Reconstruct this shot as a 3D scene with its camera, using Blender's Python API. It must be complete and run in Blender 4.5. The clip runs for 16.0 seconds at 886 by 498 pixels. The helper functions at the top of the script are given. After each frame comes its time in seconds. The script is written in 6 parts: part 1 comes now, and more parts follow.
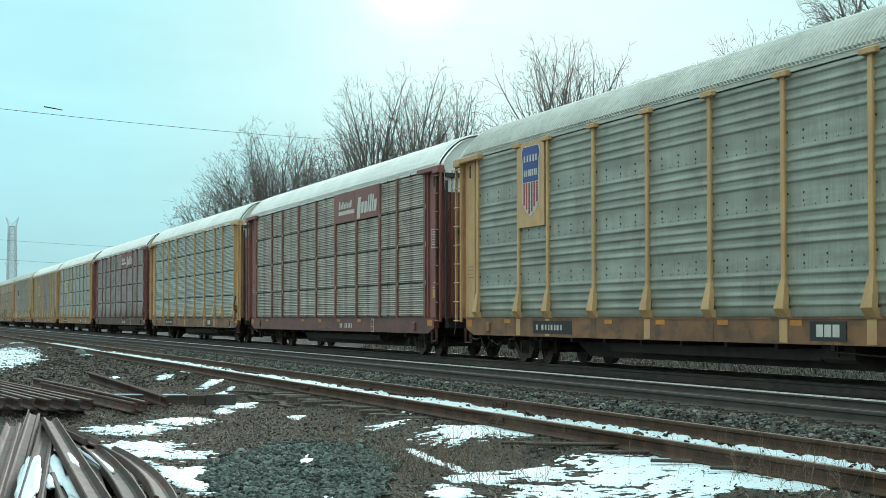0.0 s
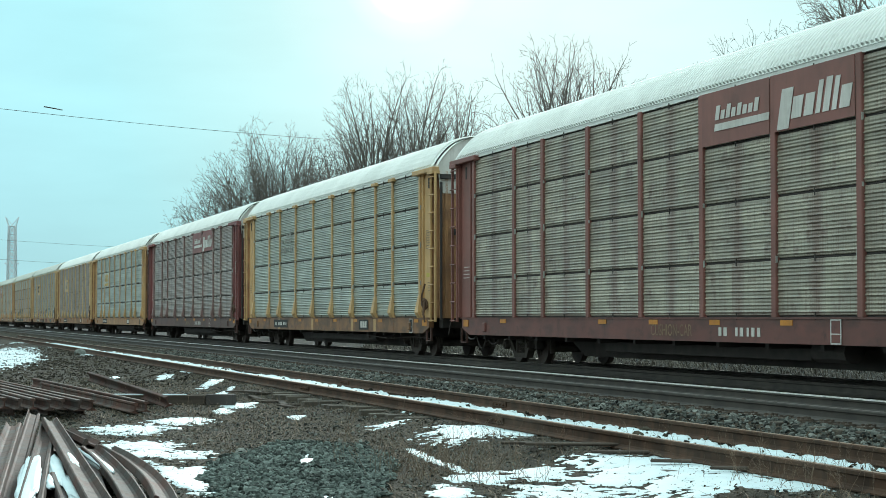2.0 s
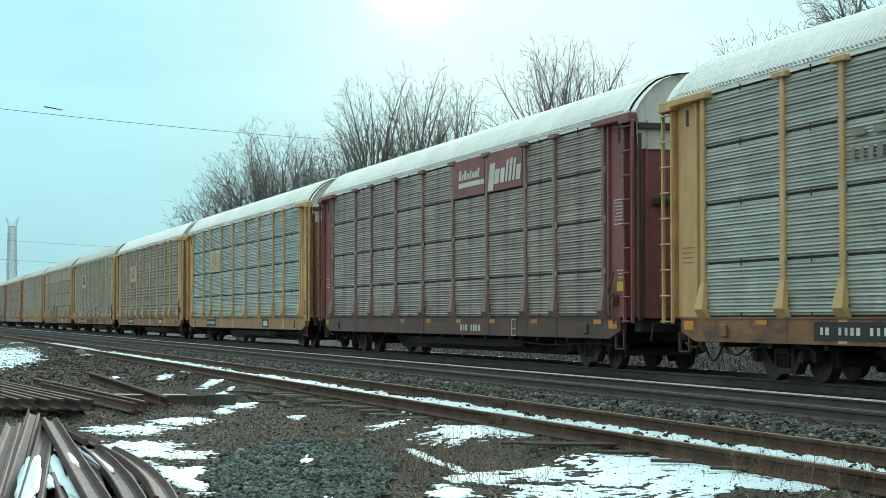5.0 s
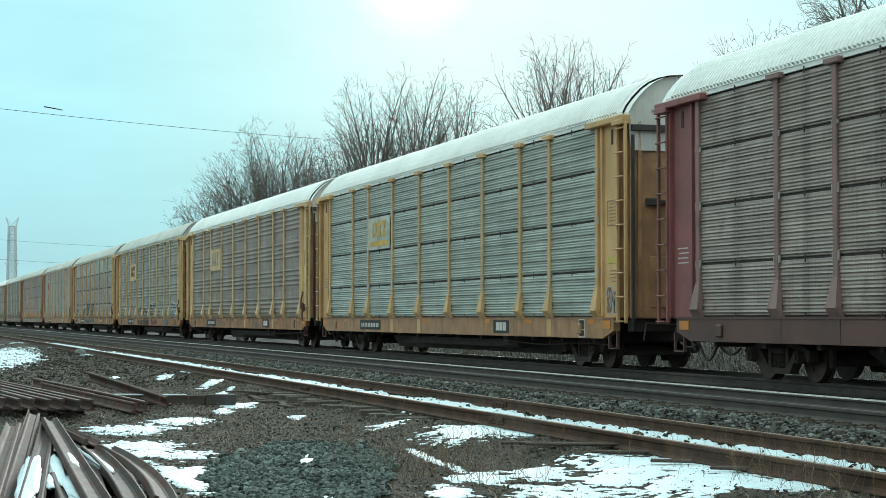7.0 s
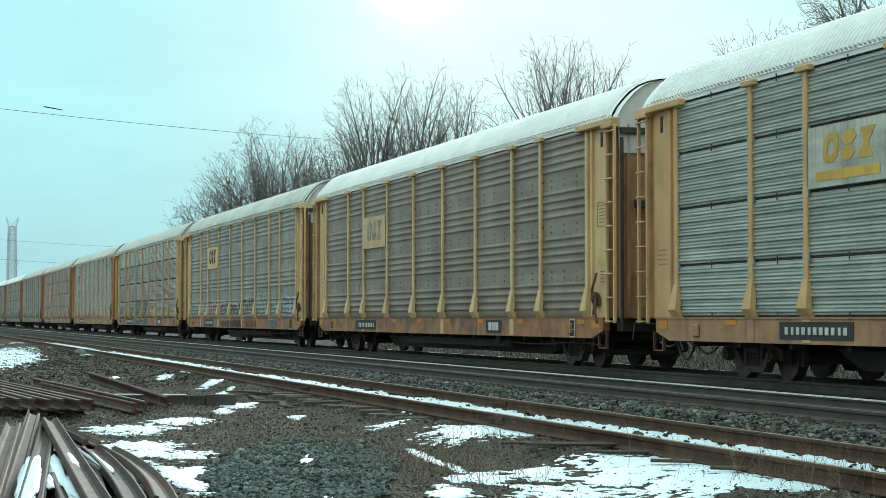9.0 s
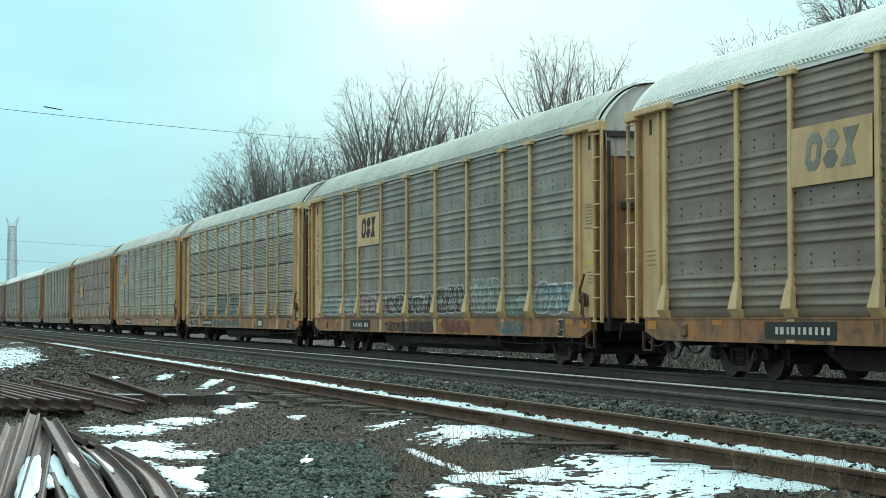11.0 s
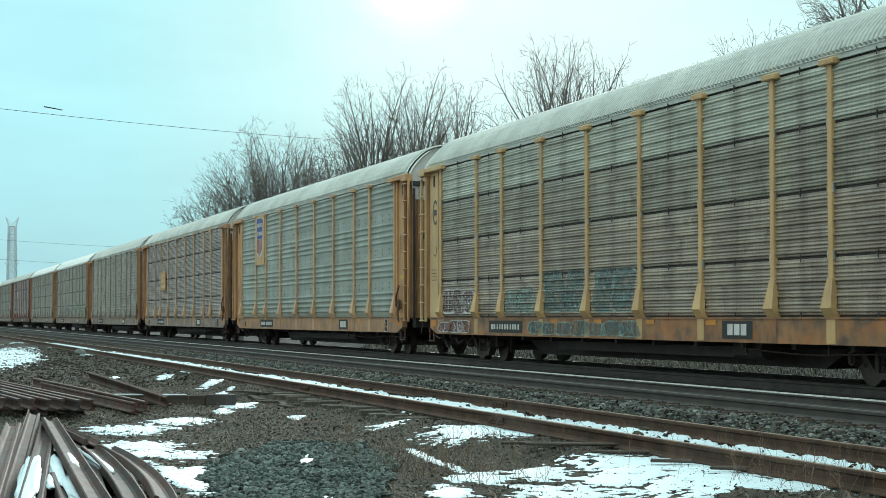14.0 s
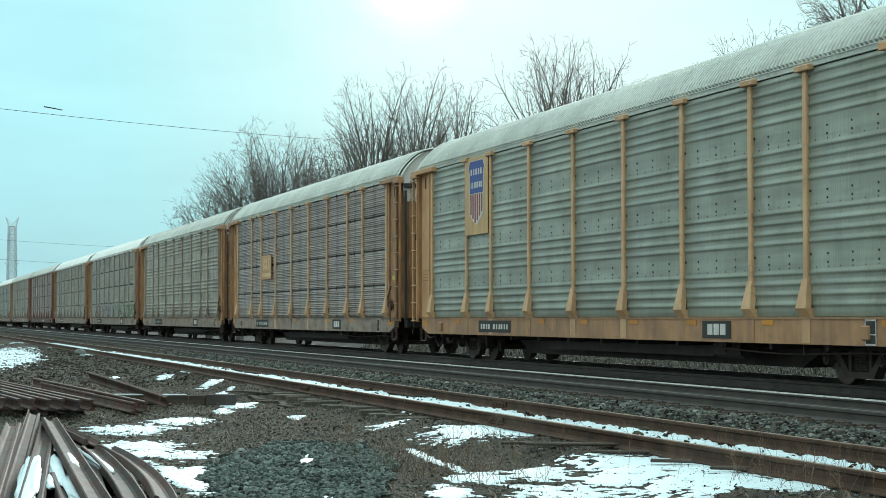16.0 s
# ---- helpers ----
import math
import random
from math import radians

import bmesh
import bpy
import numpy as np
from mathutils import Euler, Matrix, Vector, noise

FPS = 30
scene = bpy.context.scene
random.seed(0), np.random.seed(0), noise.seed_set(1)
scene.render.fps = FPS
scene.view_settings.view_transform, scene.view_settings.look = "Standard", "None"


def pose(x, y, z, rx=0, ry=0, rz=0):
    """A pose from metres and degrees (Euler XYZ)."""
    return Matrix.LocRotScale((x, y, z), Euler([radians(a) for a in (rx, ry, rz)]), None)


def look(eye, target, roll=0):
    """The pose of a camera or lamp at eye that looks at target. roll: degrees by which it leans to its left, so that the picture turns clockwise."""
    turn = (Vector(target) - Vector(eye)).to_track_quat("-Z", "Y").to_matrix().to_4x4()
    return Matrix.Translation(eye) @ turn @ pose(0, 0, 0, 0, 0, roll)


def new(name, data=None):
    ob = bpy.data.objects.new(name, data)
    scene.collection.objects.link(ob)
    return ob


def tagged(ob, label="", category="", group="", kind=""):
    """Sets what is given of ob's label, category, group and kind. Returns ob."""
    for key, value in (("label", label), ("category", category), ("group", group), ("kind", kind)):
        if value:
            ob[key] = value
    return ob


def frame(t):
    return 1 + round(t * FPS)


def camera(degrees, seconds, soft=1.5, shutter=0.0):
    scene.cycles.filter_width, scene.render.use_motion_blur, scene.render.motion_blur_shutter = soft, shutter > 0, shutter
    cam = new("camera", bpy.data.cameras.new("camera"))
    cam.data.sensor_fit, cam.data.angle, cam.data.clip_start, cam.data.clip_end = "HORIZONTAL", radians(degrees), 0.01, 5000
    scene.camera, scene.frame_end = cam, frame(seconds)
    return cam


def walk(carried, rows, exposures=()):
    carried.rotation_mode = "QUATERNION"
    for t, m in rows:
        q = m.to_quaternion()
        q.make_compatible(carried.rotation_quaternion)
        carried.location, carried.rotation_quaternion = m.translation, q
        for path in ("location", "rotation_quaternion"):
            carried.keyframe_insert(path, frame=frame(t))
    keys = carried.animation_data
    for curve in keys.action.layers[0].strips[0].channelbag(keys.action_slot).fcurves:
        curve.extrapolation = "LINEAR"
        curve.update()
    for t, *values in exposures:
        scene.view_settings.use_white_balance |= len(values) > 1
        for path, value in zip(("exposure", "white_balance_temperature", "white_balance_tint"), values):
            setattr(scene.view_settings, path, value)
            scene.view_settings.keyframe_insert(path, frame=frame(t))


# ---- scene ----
# Eye 1.5 m over the yard's ground; z = 0 is the top of the main line's rails, the train runs along +x.
cam = camera(26.52, 16.0, soft=0.85)
EYE = Vector((0.0, 0.0, 1.051))
YAW, PITCH = radians(16.478), radians(2.10)
AIM = Vector((-math.cos(YAW) * math.cos(PITCH), math.sin(YAW) * math.cos(PITCH), math.sin(PITCH)))
walk(cam, [(0.0, look(EYE, EYE + AIM * 50)), (16.0, look(EYE, EYE + AIM * 50))], exposures=[(0.0, 0.0), (16.0, 0.0)])

# ---------------------------------------------------------------- light
SUN_AZ, SUN_EL = radians(15.5), radians(10.45)
TO_SUN = Vector((-math.cos(SUN_AZ) * math.cos(SUN_EL), math.sin(SUN_AZ) * math.cos(SUN_EL), math.sin(SUN_EL)))
sun_data = bpy.data.lights.new("sun", "SUN")
sun_data.energy, sun_data.angle, sun_data.color = 2.0, radians(12), (0.97, 1.0, 0.95)
sun = new("sun", sun_data)
sun.matrix_world = look(TO_SUN * 200, (0, 0, 0))


def make_world():
    world = bpy.data.worlds.new("overcast")
    scene.world = world
    world.use_nodes = True
    nt = world.node_tree
    nt.nodes.clear()
    N, L = nt.nodes.new, nt.links.new
    out, bg = N("ShaderNodeOutputWorld"), N("ShaderNodeBackground")
    sky = N("ShaderNodeTexSky")
    sky.sky_type, sky.sun_disc = "NISHITA", False
    sky.sun_elevation, sky.sun_rotation = SUN_EL, math.atan2(TO_SUN.x, TO_SUN.y)
    tc = N("ShaderNodeTexCoord")
    dot = N("ShaderNodeVectorMath")
    dot.operation = "DOT_PRODUCT"
    dot.inputs[1].default_value = TO_SUN
    L(tc.outputs["Generated"], dot.inputs[0])
    # thin cloud, cyan and brightening towards the veiled sun, neutral grey-white elsewhere
    noise_t = N("ShaderNodeTexNoise")
    noise_t.inputs["Scale"].default_value, noise_t.inputs["Detail"].default_value = 6.0, 5.0
    mp = N("ShaderNodeMapping")
    mp.inputs["Scale"].default_value = (1, 1, 4)
    L(tc.outputs["Generated"], mp.inputs[0])
    L(mp.outputs[0], noise_t.inputs[0])
    cloud = N("ShaderNodeMapRange")
    cloud.inputs[1].default_value, cloud.inputs[2].default_value = 0.3, 0.7
    cloud.inputs[3].default_value, cloud.inputs[4].default_value = 0.93, 1.07
    L(noise_t.outputs[0], cloud.inputs[0])
    bright = N("ShaderNodeVectorMath")
    bright.operation = "DOT_PRODUCT"
    bright.inputs[1].default_value = (-math.cos(SUN_AZ + 0.10) * math.cos(SUN_EL), math.sin(SUN_AZ + 0.10) * math.cos(SUN_EL), math.sin(SUN_EL))
    L(tc.outputs["Generated"], bright.inputs[0])
    mr = N("ShaderNodeMapRange")
    mr.inputs[1].default_value, mr.inputs[2].default_value = 0.80, 1.0
    L(bright.outputs["Value"], mr.inputs[0])
    ramp = N("ShaderNodeValToRGB")
    e = ramp.color_ramp.elements
    e[0].position, e[0].color = 0.0, (0.55, 0.69, 0.69, 1)
    e[1].position, e[1].color = 1.0, (0.76, 0.99, 0.98, 1)
    for p, c in ((0.45, (0.46, 0.85, 0.97, 1)), (0.82, (0.46, 0.91, 0.98, 1)), (0.90, (0.53, 0.92, 0.95, 1)), (0.965, (0.64, 0.96, 0.96, 1))):
        k = e.new(p)
        k.color = c
    L(mr.outputs[0], ramp.inputs[0])
    # the veiled sun
    mr2 = N("ShaderNodeMapRange")
    mr2.inputs[1].default_value, mr2.inputs[2].default_value = 0.99, 1.0
    L(dot.outputs["Value"], mr2.inputs[0])
    spot = N("ShaderNodeValToRGB")
    e = spot.color_ramp.elements
    e[0].position, e[0].color = 0.0, (0, 0, 0, 1)
    e[1].position, e[1].color = 1.0, (2.5, 2.3, 2.1, 1)
    for p, c in ((0.70, (0.03, 0.02, 0.02, 1)), (0.93, (0.12, 0.06, 0.06, 1)), (0.965, (0.26, 0.14, 0.12, 1)), (0.975, (0.45, 0.3, 0.28, 1))):
        k = e.new(p)
        k.color = c
    L(mr2.outputs[0], spot.inputs[0])
    # a little darker and bluer low over the horizon
    sep = N("ShaderNodeSeparateXYZ")
    L(tc.outputs["Generated"], sep.inputs[0])
    low = N("ShaderNodeMapRange")
    low.inputs[1].default_value, low.inputs[2].default_value = 0.0, 0.12
    low.inputs[3].default_value, low.inputs[4].default_value = 0.80, 1.0
    L(sep.outputs["Z"], low.inputs[0])
    # the cloud deck is brightest overhead
    high = N("ShaderNodeMapRange")
    high.inputs[1].default_value, high.inputs[2].default_value = 0.18, 0.85
    high.inputs[3].default_value, high.inputs[4].default_value = 1.0, 2.4
    L(sep.outputs["Z"], high.inputs[0])
    both = N("ShaderNodeMath")
    both.operation = "MULTIPLY"
    L(low.outputs[0], both.inputs[0])
    L(high.outputs[0], both.inputs[1])
    veil = N("ShaderNodeMath")
    veil.operation = "MULTIPLY"
    L(both.outputs[0], veil.inputs[0])
    L(cloud.outputs[0], veil.inputs[1])
    mul = N("ShaderNodeVectorMath")
    mul.operation = "SCALE"
    L(ramp.outputs[0], mul.inputs[0])
    L(veil.outputs[0], mul.inputs["Scale"])
    scl = N("ShaderNodeVectorMath")
    scl.operation = "SCALE"
    scl.inputs["Scale"].default_value = 0.001
    L(sky.outputs[0], scl.inputs[0])
    tot = N("ShaderNodeVectorMath")
    glare = N("ShaderNodeVectorMath")
    L(mul.outputs[0], glare.inputs[0])
    L(spot.outputs[0], glare.inputs[1])
    L(glare.outputs[0], tot.inputs[0])
    L(scl.outputs[0], tot.inputs[1])
    L(tot.outputs[0], bg.inputs[0])
    bg.inputs[1].default_value = 1.0
    L(bg.outputs[0], out.inputs[0])


make_world()

# ---------------------------------------------------------------- materials


def mat(name, a, b, scale=4.0, fine=40.0, rough=0.7, metal=0.0, bump=0.3, depth=0.01, streak=None, amount=0.5, island=0.0, lift=0.25, stretch=(1, 1, 1), run=(9, 9, 0.5), grime=0.0, clip=0.0):
    """Two-tone weathered surface: a large-scale mix of a and b, fine grain, optional stain colour in vertical runs, and a shift from piece to piece."""
    m = bpy.data.materials.new(name)
    m.use_nodes = True
    nt = m.node_tree
    N, L = nt.nodes.new, nt.links.new
    bs = nt.nodes["Principled BSDF"]
    tc, oi = N("ShaderNodeTexCoord"), N("ShaderNodeObjectInfo")
    sc = N("ShaderNodeVectorMath")
    sc.operation = "MULTIPLY_ADD"
    sc.inputs[0].default_value = (37, 61, 23)
    L(oi.outputs["Random"], sc.inputs[1])
    L(tc.outputs["Object"], sc.inputs[2])
    mp = N("ShaderNodeMapping")
    mp.inputs["Scale"].default_value = stretch
    L(sc.outputs[0], mp.inputs[0])
    n1, n2 = N("ShaderNodeTexNoise"), N("ShaderNodeTexNoise")
    n1.inputs["Scale"].default_value, n1.inputs["Detail"].default_value = scale, 5
    n2.inputs["Scale"].default_value, n2.inputs["Detail"].default_value = fine, 4
    for n in (n1, n2):
        L(mp.outputs[0], n.inputs[0])
    cr = N("ShaderNodeMapRange")
    cr.inputs[1].default_value, cr.inputs[2].default_value = 0.35, 0.65
    L(n1.outputs[0], cr.inputs[0])
    mix = N("ShaderNodeMix")
    mix.data_type = "RGBA"
    mix.inputs[6].default_value, mix.inputs[7].default_value = (*a, 1), (*b, 1)
    L(cr.outputs[0], mix.inputs[0])
    col = mix.outputs[2]
    if streak:
        m2, n3, r3, x3 = N("ShaderNodeMapping"), N("ShaderNodeTexNoise"), N("ShaderNodeMapRange"), N("ShaderNodeMix")
        m2.inputs["Scale"].default_value = run
        n3.inputs["Scale"].default_value, n3.inputs["Detail"].default_value = 1.6, 5
        L(sc.outputs[0], m2.inputs[0])
        L(m2.outputs[0], n3.inputs[0])
        r3.inputs[1].default_value, r3.inputs[2].default_value, r3.inputs[4].default_value = 0.48, 0.72, amount
        L(n3.outputs[0], r3.inputs[0])
        x3.data_type = "RGBA"
        x3.inputs[7].default_value = (*streak, 1)
        L(r3.outputs[0], x3.inputs[0])
        L(col, x3.inputs[6])
        col = x3.outputs[2]
        # rust and dirt blotches
        n4, r4, x4 = N("ShaderNodeTexNoise"), N("ShaderNodeMapRange"), N("ShaderNodeMix")
        n4.inputs["Scale"].default_value, n4.inputs["Detail"].default_value, n4.inputs["Roughness"].default_value = 2.3, 8, 0.68
        L(sc.outputs[0], n4.inputs[0])
        r4.inputs[1].default_value, r4.inputs[2].default_value, r4.inputs[4].default_value = 0.54, 0.68, min(1.0, amount * 1.1)
        L(n4.outputs[0], r4.inputs[0])
        x4.data_type = "RGBA"
        x4.inputs[7].default_value = tuple(v * 0.75 for v in streak) + (1,)
        L(r4.outputs[0], x4.inputs[0])
        L(col, x4.inputs[6])
        col = x4.outputs[2]
    if grime:
        # soot and road film settled in long level bands
        m5, n5, r5, x5 = N("ShaderNodeMapping"), N("ShaderNodeTexNoise"), N("ShaderNodeMapRange"), N("ShaderNodeMix")
        m5.inputs["Scale"].default_value = (0.22, 0.22, 3.4)
        n5.inputs["Scale"].default_value, n5.inputs["Detail"].default_value = 1.5, 6
        L(sc.outputs[0], m5.inputs[0])
        L(m5.outputs[0], n5.inputs[0])
        r5.inputs[1].default_value, r5.inputs[2].default_value, r5.inputs[3].default_value, r5.inputs[4].default_value = 0.36, 0.68, 0.0, grime
        L(n5.outputs[0], r5.inputs[0])
        x5.data_type = "RGBA"
        x5.inputs[7].default_value = tuple(v * 0.42 for v in b) + (1,)
        L(r5.outputs[0], x5.inputs[0])
        L(col, x5.inputs[6])
        col = x5.outputs[2]
    if clip:
        # rust that has run down the middle of each sheet from its locking tab
        se, off, ab, fall, mulc, x6 = N("ShaderNodeSeparateXYZ"), N("ShaderNodeMath"), N("ShaderNodeMath"), N("ShaderNodeMapRange"), N("ShaderNodeMath"), N("ShaderNodeMix")
        L(tc.outputs["Generated"], se.inputs[0])
        off.operation, ab.operation, mulc.operation = "SUBTRACT", "ABSOLUTE", "MULTIPLY"
        off.inputs[1].default_value = 0.5
        L(se.outputs["X"], off.inputs[0])
        L(off.outputs[0], ab.inputs[0])
        fall.inputs[1].default_value, fall.inputs[2].default_value, fall.inputs[3].default_value, fall.inputs[4].default_value = 0.0, 0.11, clip, 0.0
        L(ab.outputs[0], fall.inputs[0])
        L(fall.outputs[0], mulc.inputs[0])
        L(n3.outputs[0], mulc.inputs[1])
        x6.data_type = "RGBA"
        x6.inputs[7].default_value = tuple(v * 0.8 for v in streak) + (1,)
        L(mulc.outputs[0], x6.inputs[0])
        L(col, x6.inputs[6])
        col = x6.outputs[2]
    # grain and piece-to-piece shift
    v = N("ShaderNodeMath")
    v.operation = "MULTIPLY_ADD"
    v.inputs[1].default_value, v.inputs[2].default_value = lift * 2, 1 - lift
    L(n2.outputs[0], v.inputs[0])
    val = v.outputs[0]
    if island:
        if island > 0:
            src = N("ShaderNodeNewGeometry").outputs["Random Per Island"]
        else:
            src = oi.outputs["Random"]
        w = N("ShaderNodeMath")
        w.operation = "MULTIPLY_ADD"
        w.inputs[1].default_value, w.inputs[2].default_value = abs(island) * 2, 1 - abs(island)
        L(src, w.inputs[0])
        t = N("ShaderNodeMath")
        t.operation = "MULTIPLY"
        L(val, t.inputs[0])
        L(w.outputs[0], t.inputs[1])
        val = t.outputs[0]
    s = N("ShaderNodeVectorMath")
    s.operation = "SCALE"
    L(col, s.inputs[0])
    L(val, s.inputs["Scale"])
    L(s.outputs[0], bs.inputs["Base Color"])
    rr = N("ShaderNodeMapRange")
    rr.inputs[3].default_value, rr.inputs[4].default_value = max(rough - 0.15, 0.05), min(rough + 0.12, 1)
    L(n2.outputs[0], rr.inputs[0])
    L(rr.outputs[0], bs.inputs["Roughness"])
    bs.inputs["Metallic"].default_value = metal
    if bump:
        bp = N("ShaderNodeBump")
        bp.inputs["Strength"].default_value, bp.inputs["Distance"].default_value = bump, depth
        L(n2.outputs[0], bp.inputs["Height"])
        L(bp.outputs[0], bs.inputs["Normal"])
    return m


def paint(name, c, d=None, rough=0.55, streak=(0.10, 0.06, 0.04), amount=0.35, scale=1.2, metal=0.0, run=(9, 9, 0.5), grime=0.0, island=-0.05, clip=0.0):
    d = d or tuple(x * 0.72 for x in c)
    return mat(name, c, d, scale=scale, fine=60, rough=rough, metal=metal, bump=0.06, depth=0.004, streak=streak, amount=amount, lift=0.15, island=island, run=run, grime=grime, clip=clip)


YELLOW = paint("weathered_yellow", (0.635, 0.418, 0.186), (0.515, 0.328, 0.146), streak=(0.28, 0.14, 0.07), amount=0.20, run=(3.2, 3.2, 0.30))
CREAM = paint("faded_cream_yellow", (0.6745, 0.4980, 0.2500), (0.5700, 0.3900, 0.1930), streak=(0.27, 0.15, 0.08), amount=0.22, run=(3.2, 3.2, 0.30))
MAROON = paint("oxide_maroon", (0.2597, 0.1033, 0.0830), (0.1872, 0.0806, 0.0659), amount=0.25, run=(3.2, 3.2, 0.30))
ROSY = paint("dusty_red", (0.268, 0.172, 0.152), (0.200, 0.126, 0.112), amount=0.35, run=(3.2, 3.2, 0.30))
RED = paint("faded_red", (0.262, 0.092, 0.086), (0.192, 0.072, 0.067), amount=0.35, run=(3.2, 3.2, 0.30))
BROWN = paint("brown_sill", (0.115, 0.055, 0.045), (0.070, 0.038, 0.032), run=(0.9, 0.9, 2.6))
SILL_M = paint("maroon_sill", (0.1938, 0.0720, 0.0580), (0.1313, 0.0550, 0.0460), streak=(0.05, 0.035, 0.03), amount=0.6, run=(0.9, 0.9, 2.6))
TAB = mat("pale_sheet_edge", (0.46, 0.48, 0.44), (0.34, 0.35, 0.32), rough=0.6, bump=0)
BOLT = mat("rusty_bolt", (0.050, 0.035, 0.028), (0.075, 0.05, 0.04), rough=0.8, bump=0)
SILL_Y = paint("yellow_sill", (0.29, 0.138, 0.053), (0.145, 0.076, 0.037), streak=(0.070, 0.046, 0.033), amount=0.8, scale=1.6, run=(0.9, 0.9, 2.6))
SILL_R = paint("rusty_orange_sill", (0.38, 0.190, 0.074), (0.105, 0.068, 0.046), streak=(0.42, 0.155, 0.042), amount=0.9, scale=2.4, run=(0.7, 0.7, 2.2))
TAN = paint("faded_orange_tan", (0.66, 0.42, 0.225), (0.54, 0.33, 0.17), streak=(0.27, 0.14, 0.08), amount=0.35, run=(3.2, 3.2, 0.30))
APRICOT = paint("faded_apricot", (0.60, 0.345, 0.155), (0.47, 0.26, 0.115), streak=(0.25, 0.12, 0.06), amount=0.26, run=(3.2, 3.2, 0.30))
# grey-tan with distance haze mixed into the colour, for far posts
HAZE_TAN = paint("hazed_grey_tan", (0.34, 0.30, 0.24), (0.27, 0.24, 0.19))
RUSTY = paint("rust_tan", (0.46, 0.255, 0.118), (0.31, 0.17, 0.090), scale=2.0, run=(3.2, 3.2, 0.30))
# far cars' sill, likewise greyed for haze
SILL_HAZE = paint("hazed_sill", (0.33, 0.26, 0.195), (0.22, 0.16, 0.12), streak=(0.07, 0.05, 0.04), amount=0.6, scale=2.2, run=(0.9, 0.9, 2.6))
PANEL = {
    "green": paint("galvanised_green_grey", (0.3741, 0.4345, 0.3650), (0.2752, 0.3187, 0.2649), rough=0.42, metal=0.2, run=(26, 26, 0.45), grime=0.5, island=-0.06, amount=0.25),
    "dirty": paint("dirty_grey_steel", (0.4678, 0.4507, 0.3513), (0.3073, 0.2935, 0.2314), rough=0.42, metal=0.2, run=(26, 26, 0.45), grime=0.5, island=-0.06, clip=1.4, streak=(0.155, 0.082, 0.068), amount=0.75),
    "light": paint("light_grey_steel", (0.4109, 0.4645, 0.4054), (0.3230, 0.3635, 0.3131), rough=0.42, metal=0.2, run=(26, 26, 0.45), grime=0.5, island=-0.06, amount=0.2),
    "rose": paint("brown_grey_steel", (0.390, 0.338, 0.292), (0.285, 0.238, 0.205), rough=0.42, metal=0.2, run=(26, 26, 0.45), grime=0.5, island=-0.06, clip=1.0, streak=(0.09, 0.06, 0.05), amount=0.5),
    "blue": paint("blue_grey_steel", (0.430, 0.500, 0.448), (0.342, 0.398, 0.352), rough=0.42, metal=0.2, run=(26, 26, 0.45), grime=0.5, island=-0.06, amount=0.15),
    "brown": paint("soot_brown_steel", (0.280, 0.232, 0.174), (0.196, 0.157, 0.122), rough=0.42, metal=0.2, run=(26, 26, 0.45), grime=0.5, island=-0.06, streak=(0.17, 0.17, 0.16), amount=0.5),
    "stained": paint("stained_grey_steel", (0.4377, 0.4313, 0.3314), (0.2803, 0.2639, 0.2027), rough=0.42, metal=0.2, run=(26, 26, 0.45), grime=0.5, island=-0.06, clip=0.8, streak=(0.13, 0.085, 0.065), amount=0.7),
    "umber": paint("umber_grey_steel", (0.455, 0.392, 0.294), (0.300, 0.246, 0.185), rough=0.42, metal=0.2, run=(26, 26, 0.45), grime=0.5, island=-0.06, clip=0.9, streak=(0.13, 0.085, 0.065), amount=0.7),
    "pale_grey": paint("pale_grey_steel", (0.580, 0.625, 0.525), (0.455, 0.480, 0.400), rough=0.42, metal=0.2, run=(26, 26, 0.45), grime=0.5, island=-0.06, clip=0.9, streak=(0.13, 0.085, 0.065), amount=0.4),
    "soot": paint("soot_grey_steel", (0.3117, 0.3170, 0.2565), (0.2313, 0.2270, 0.1856), rough=0.42, metal=0.2, run=(26, 26, 0.45), grime=0.5, island=-0.06, streak=(0.085, 0.065, 0.055), amount=0.5),
}
ROOF_W = mat("white_roof_sheet", (0.83, 0.89, 0.85), (0.73, 0.79, 0.75), scale=0.7, fine=14, rough=0.62, bump=0.05, lift=0.06, streak=(0.52, 0.52, 0.48), amount=0.15)
ROOF_G = mat("grey_roof_sheet", (0.58, 0.635, 0.575), (0.46, 0.51, 0.46), scale=0.8, fine=14, rough=0.62, bump=0.05, lift=0.10, streak=(0.26, 0.26, 0.24), amount=0.3)
BLACK = mat("black_underframe", (0.034, 0.0325, 0.030), (0.058, 0.050, 0.045), scale=3, rough=0.75, bump=0.15)
IRON = mat("dusty_truck_iron", (0.042, 0.036, 0.031), (0.068, 0.058, 0.048), scale=5, fine=50, rough=0.85, bump=0.2)
CHAIN = mat("rusty_brake_gear", (0.085, 0.052, 0.036), (0.150, 0.092, 0.058), scale=9, fine=60, rough=0.85, bump=0.3)
# interior shade of the cars, painted as a near-black backing
SHADOW = mat("shade_backing_sheet", (0.030, 0.026, 0.024), (0.045, 0.038, 0.034), scale=3, rough=0.8, bump=0.1)
STEEL = mat("wheel_steel", (0.055, 0.045, 0.040), (0.085, 0.068, 0.058), scale=6, rough=0.6, metal=0.4, bump=0.1)
OCHRE = paint("faded_ochre_lettering", (0.33, 0.24, 0.13), (0.20, 0.13, 0.08), amount=0.5, scale=4)
STENCIL = paint("faded_stencil", (0.22, 0.16, 0.09), (0.30, 0.21, 0.12), amount=0.1)
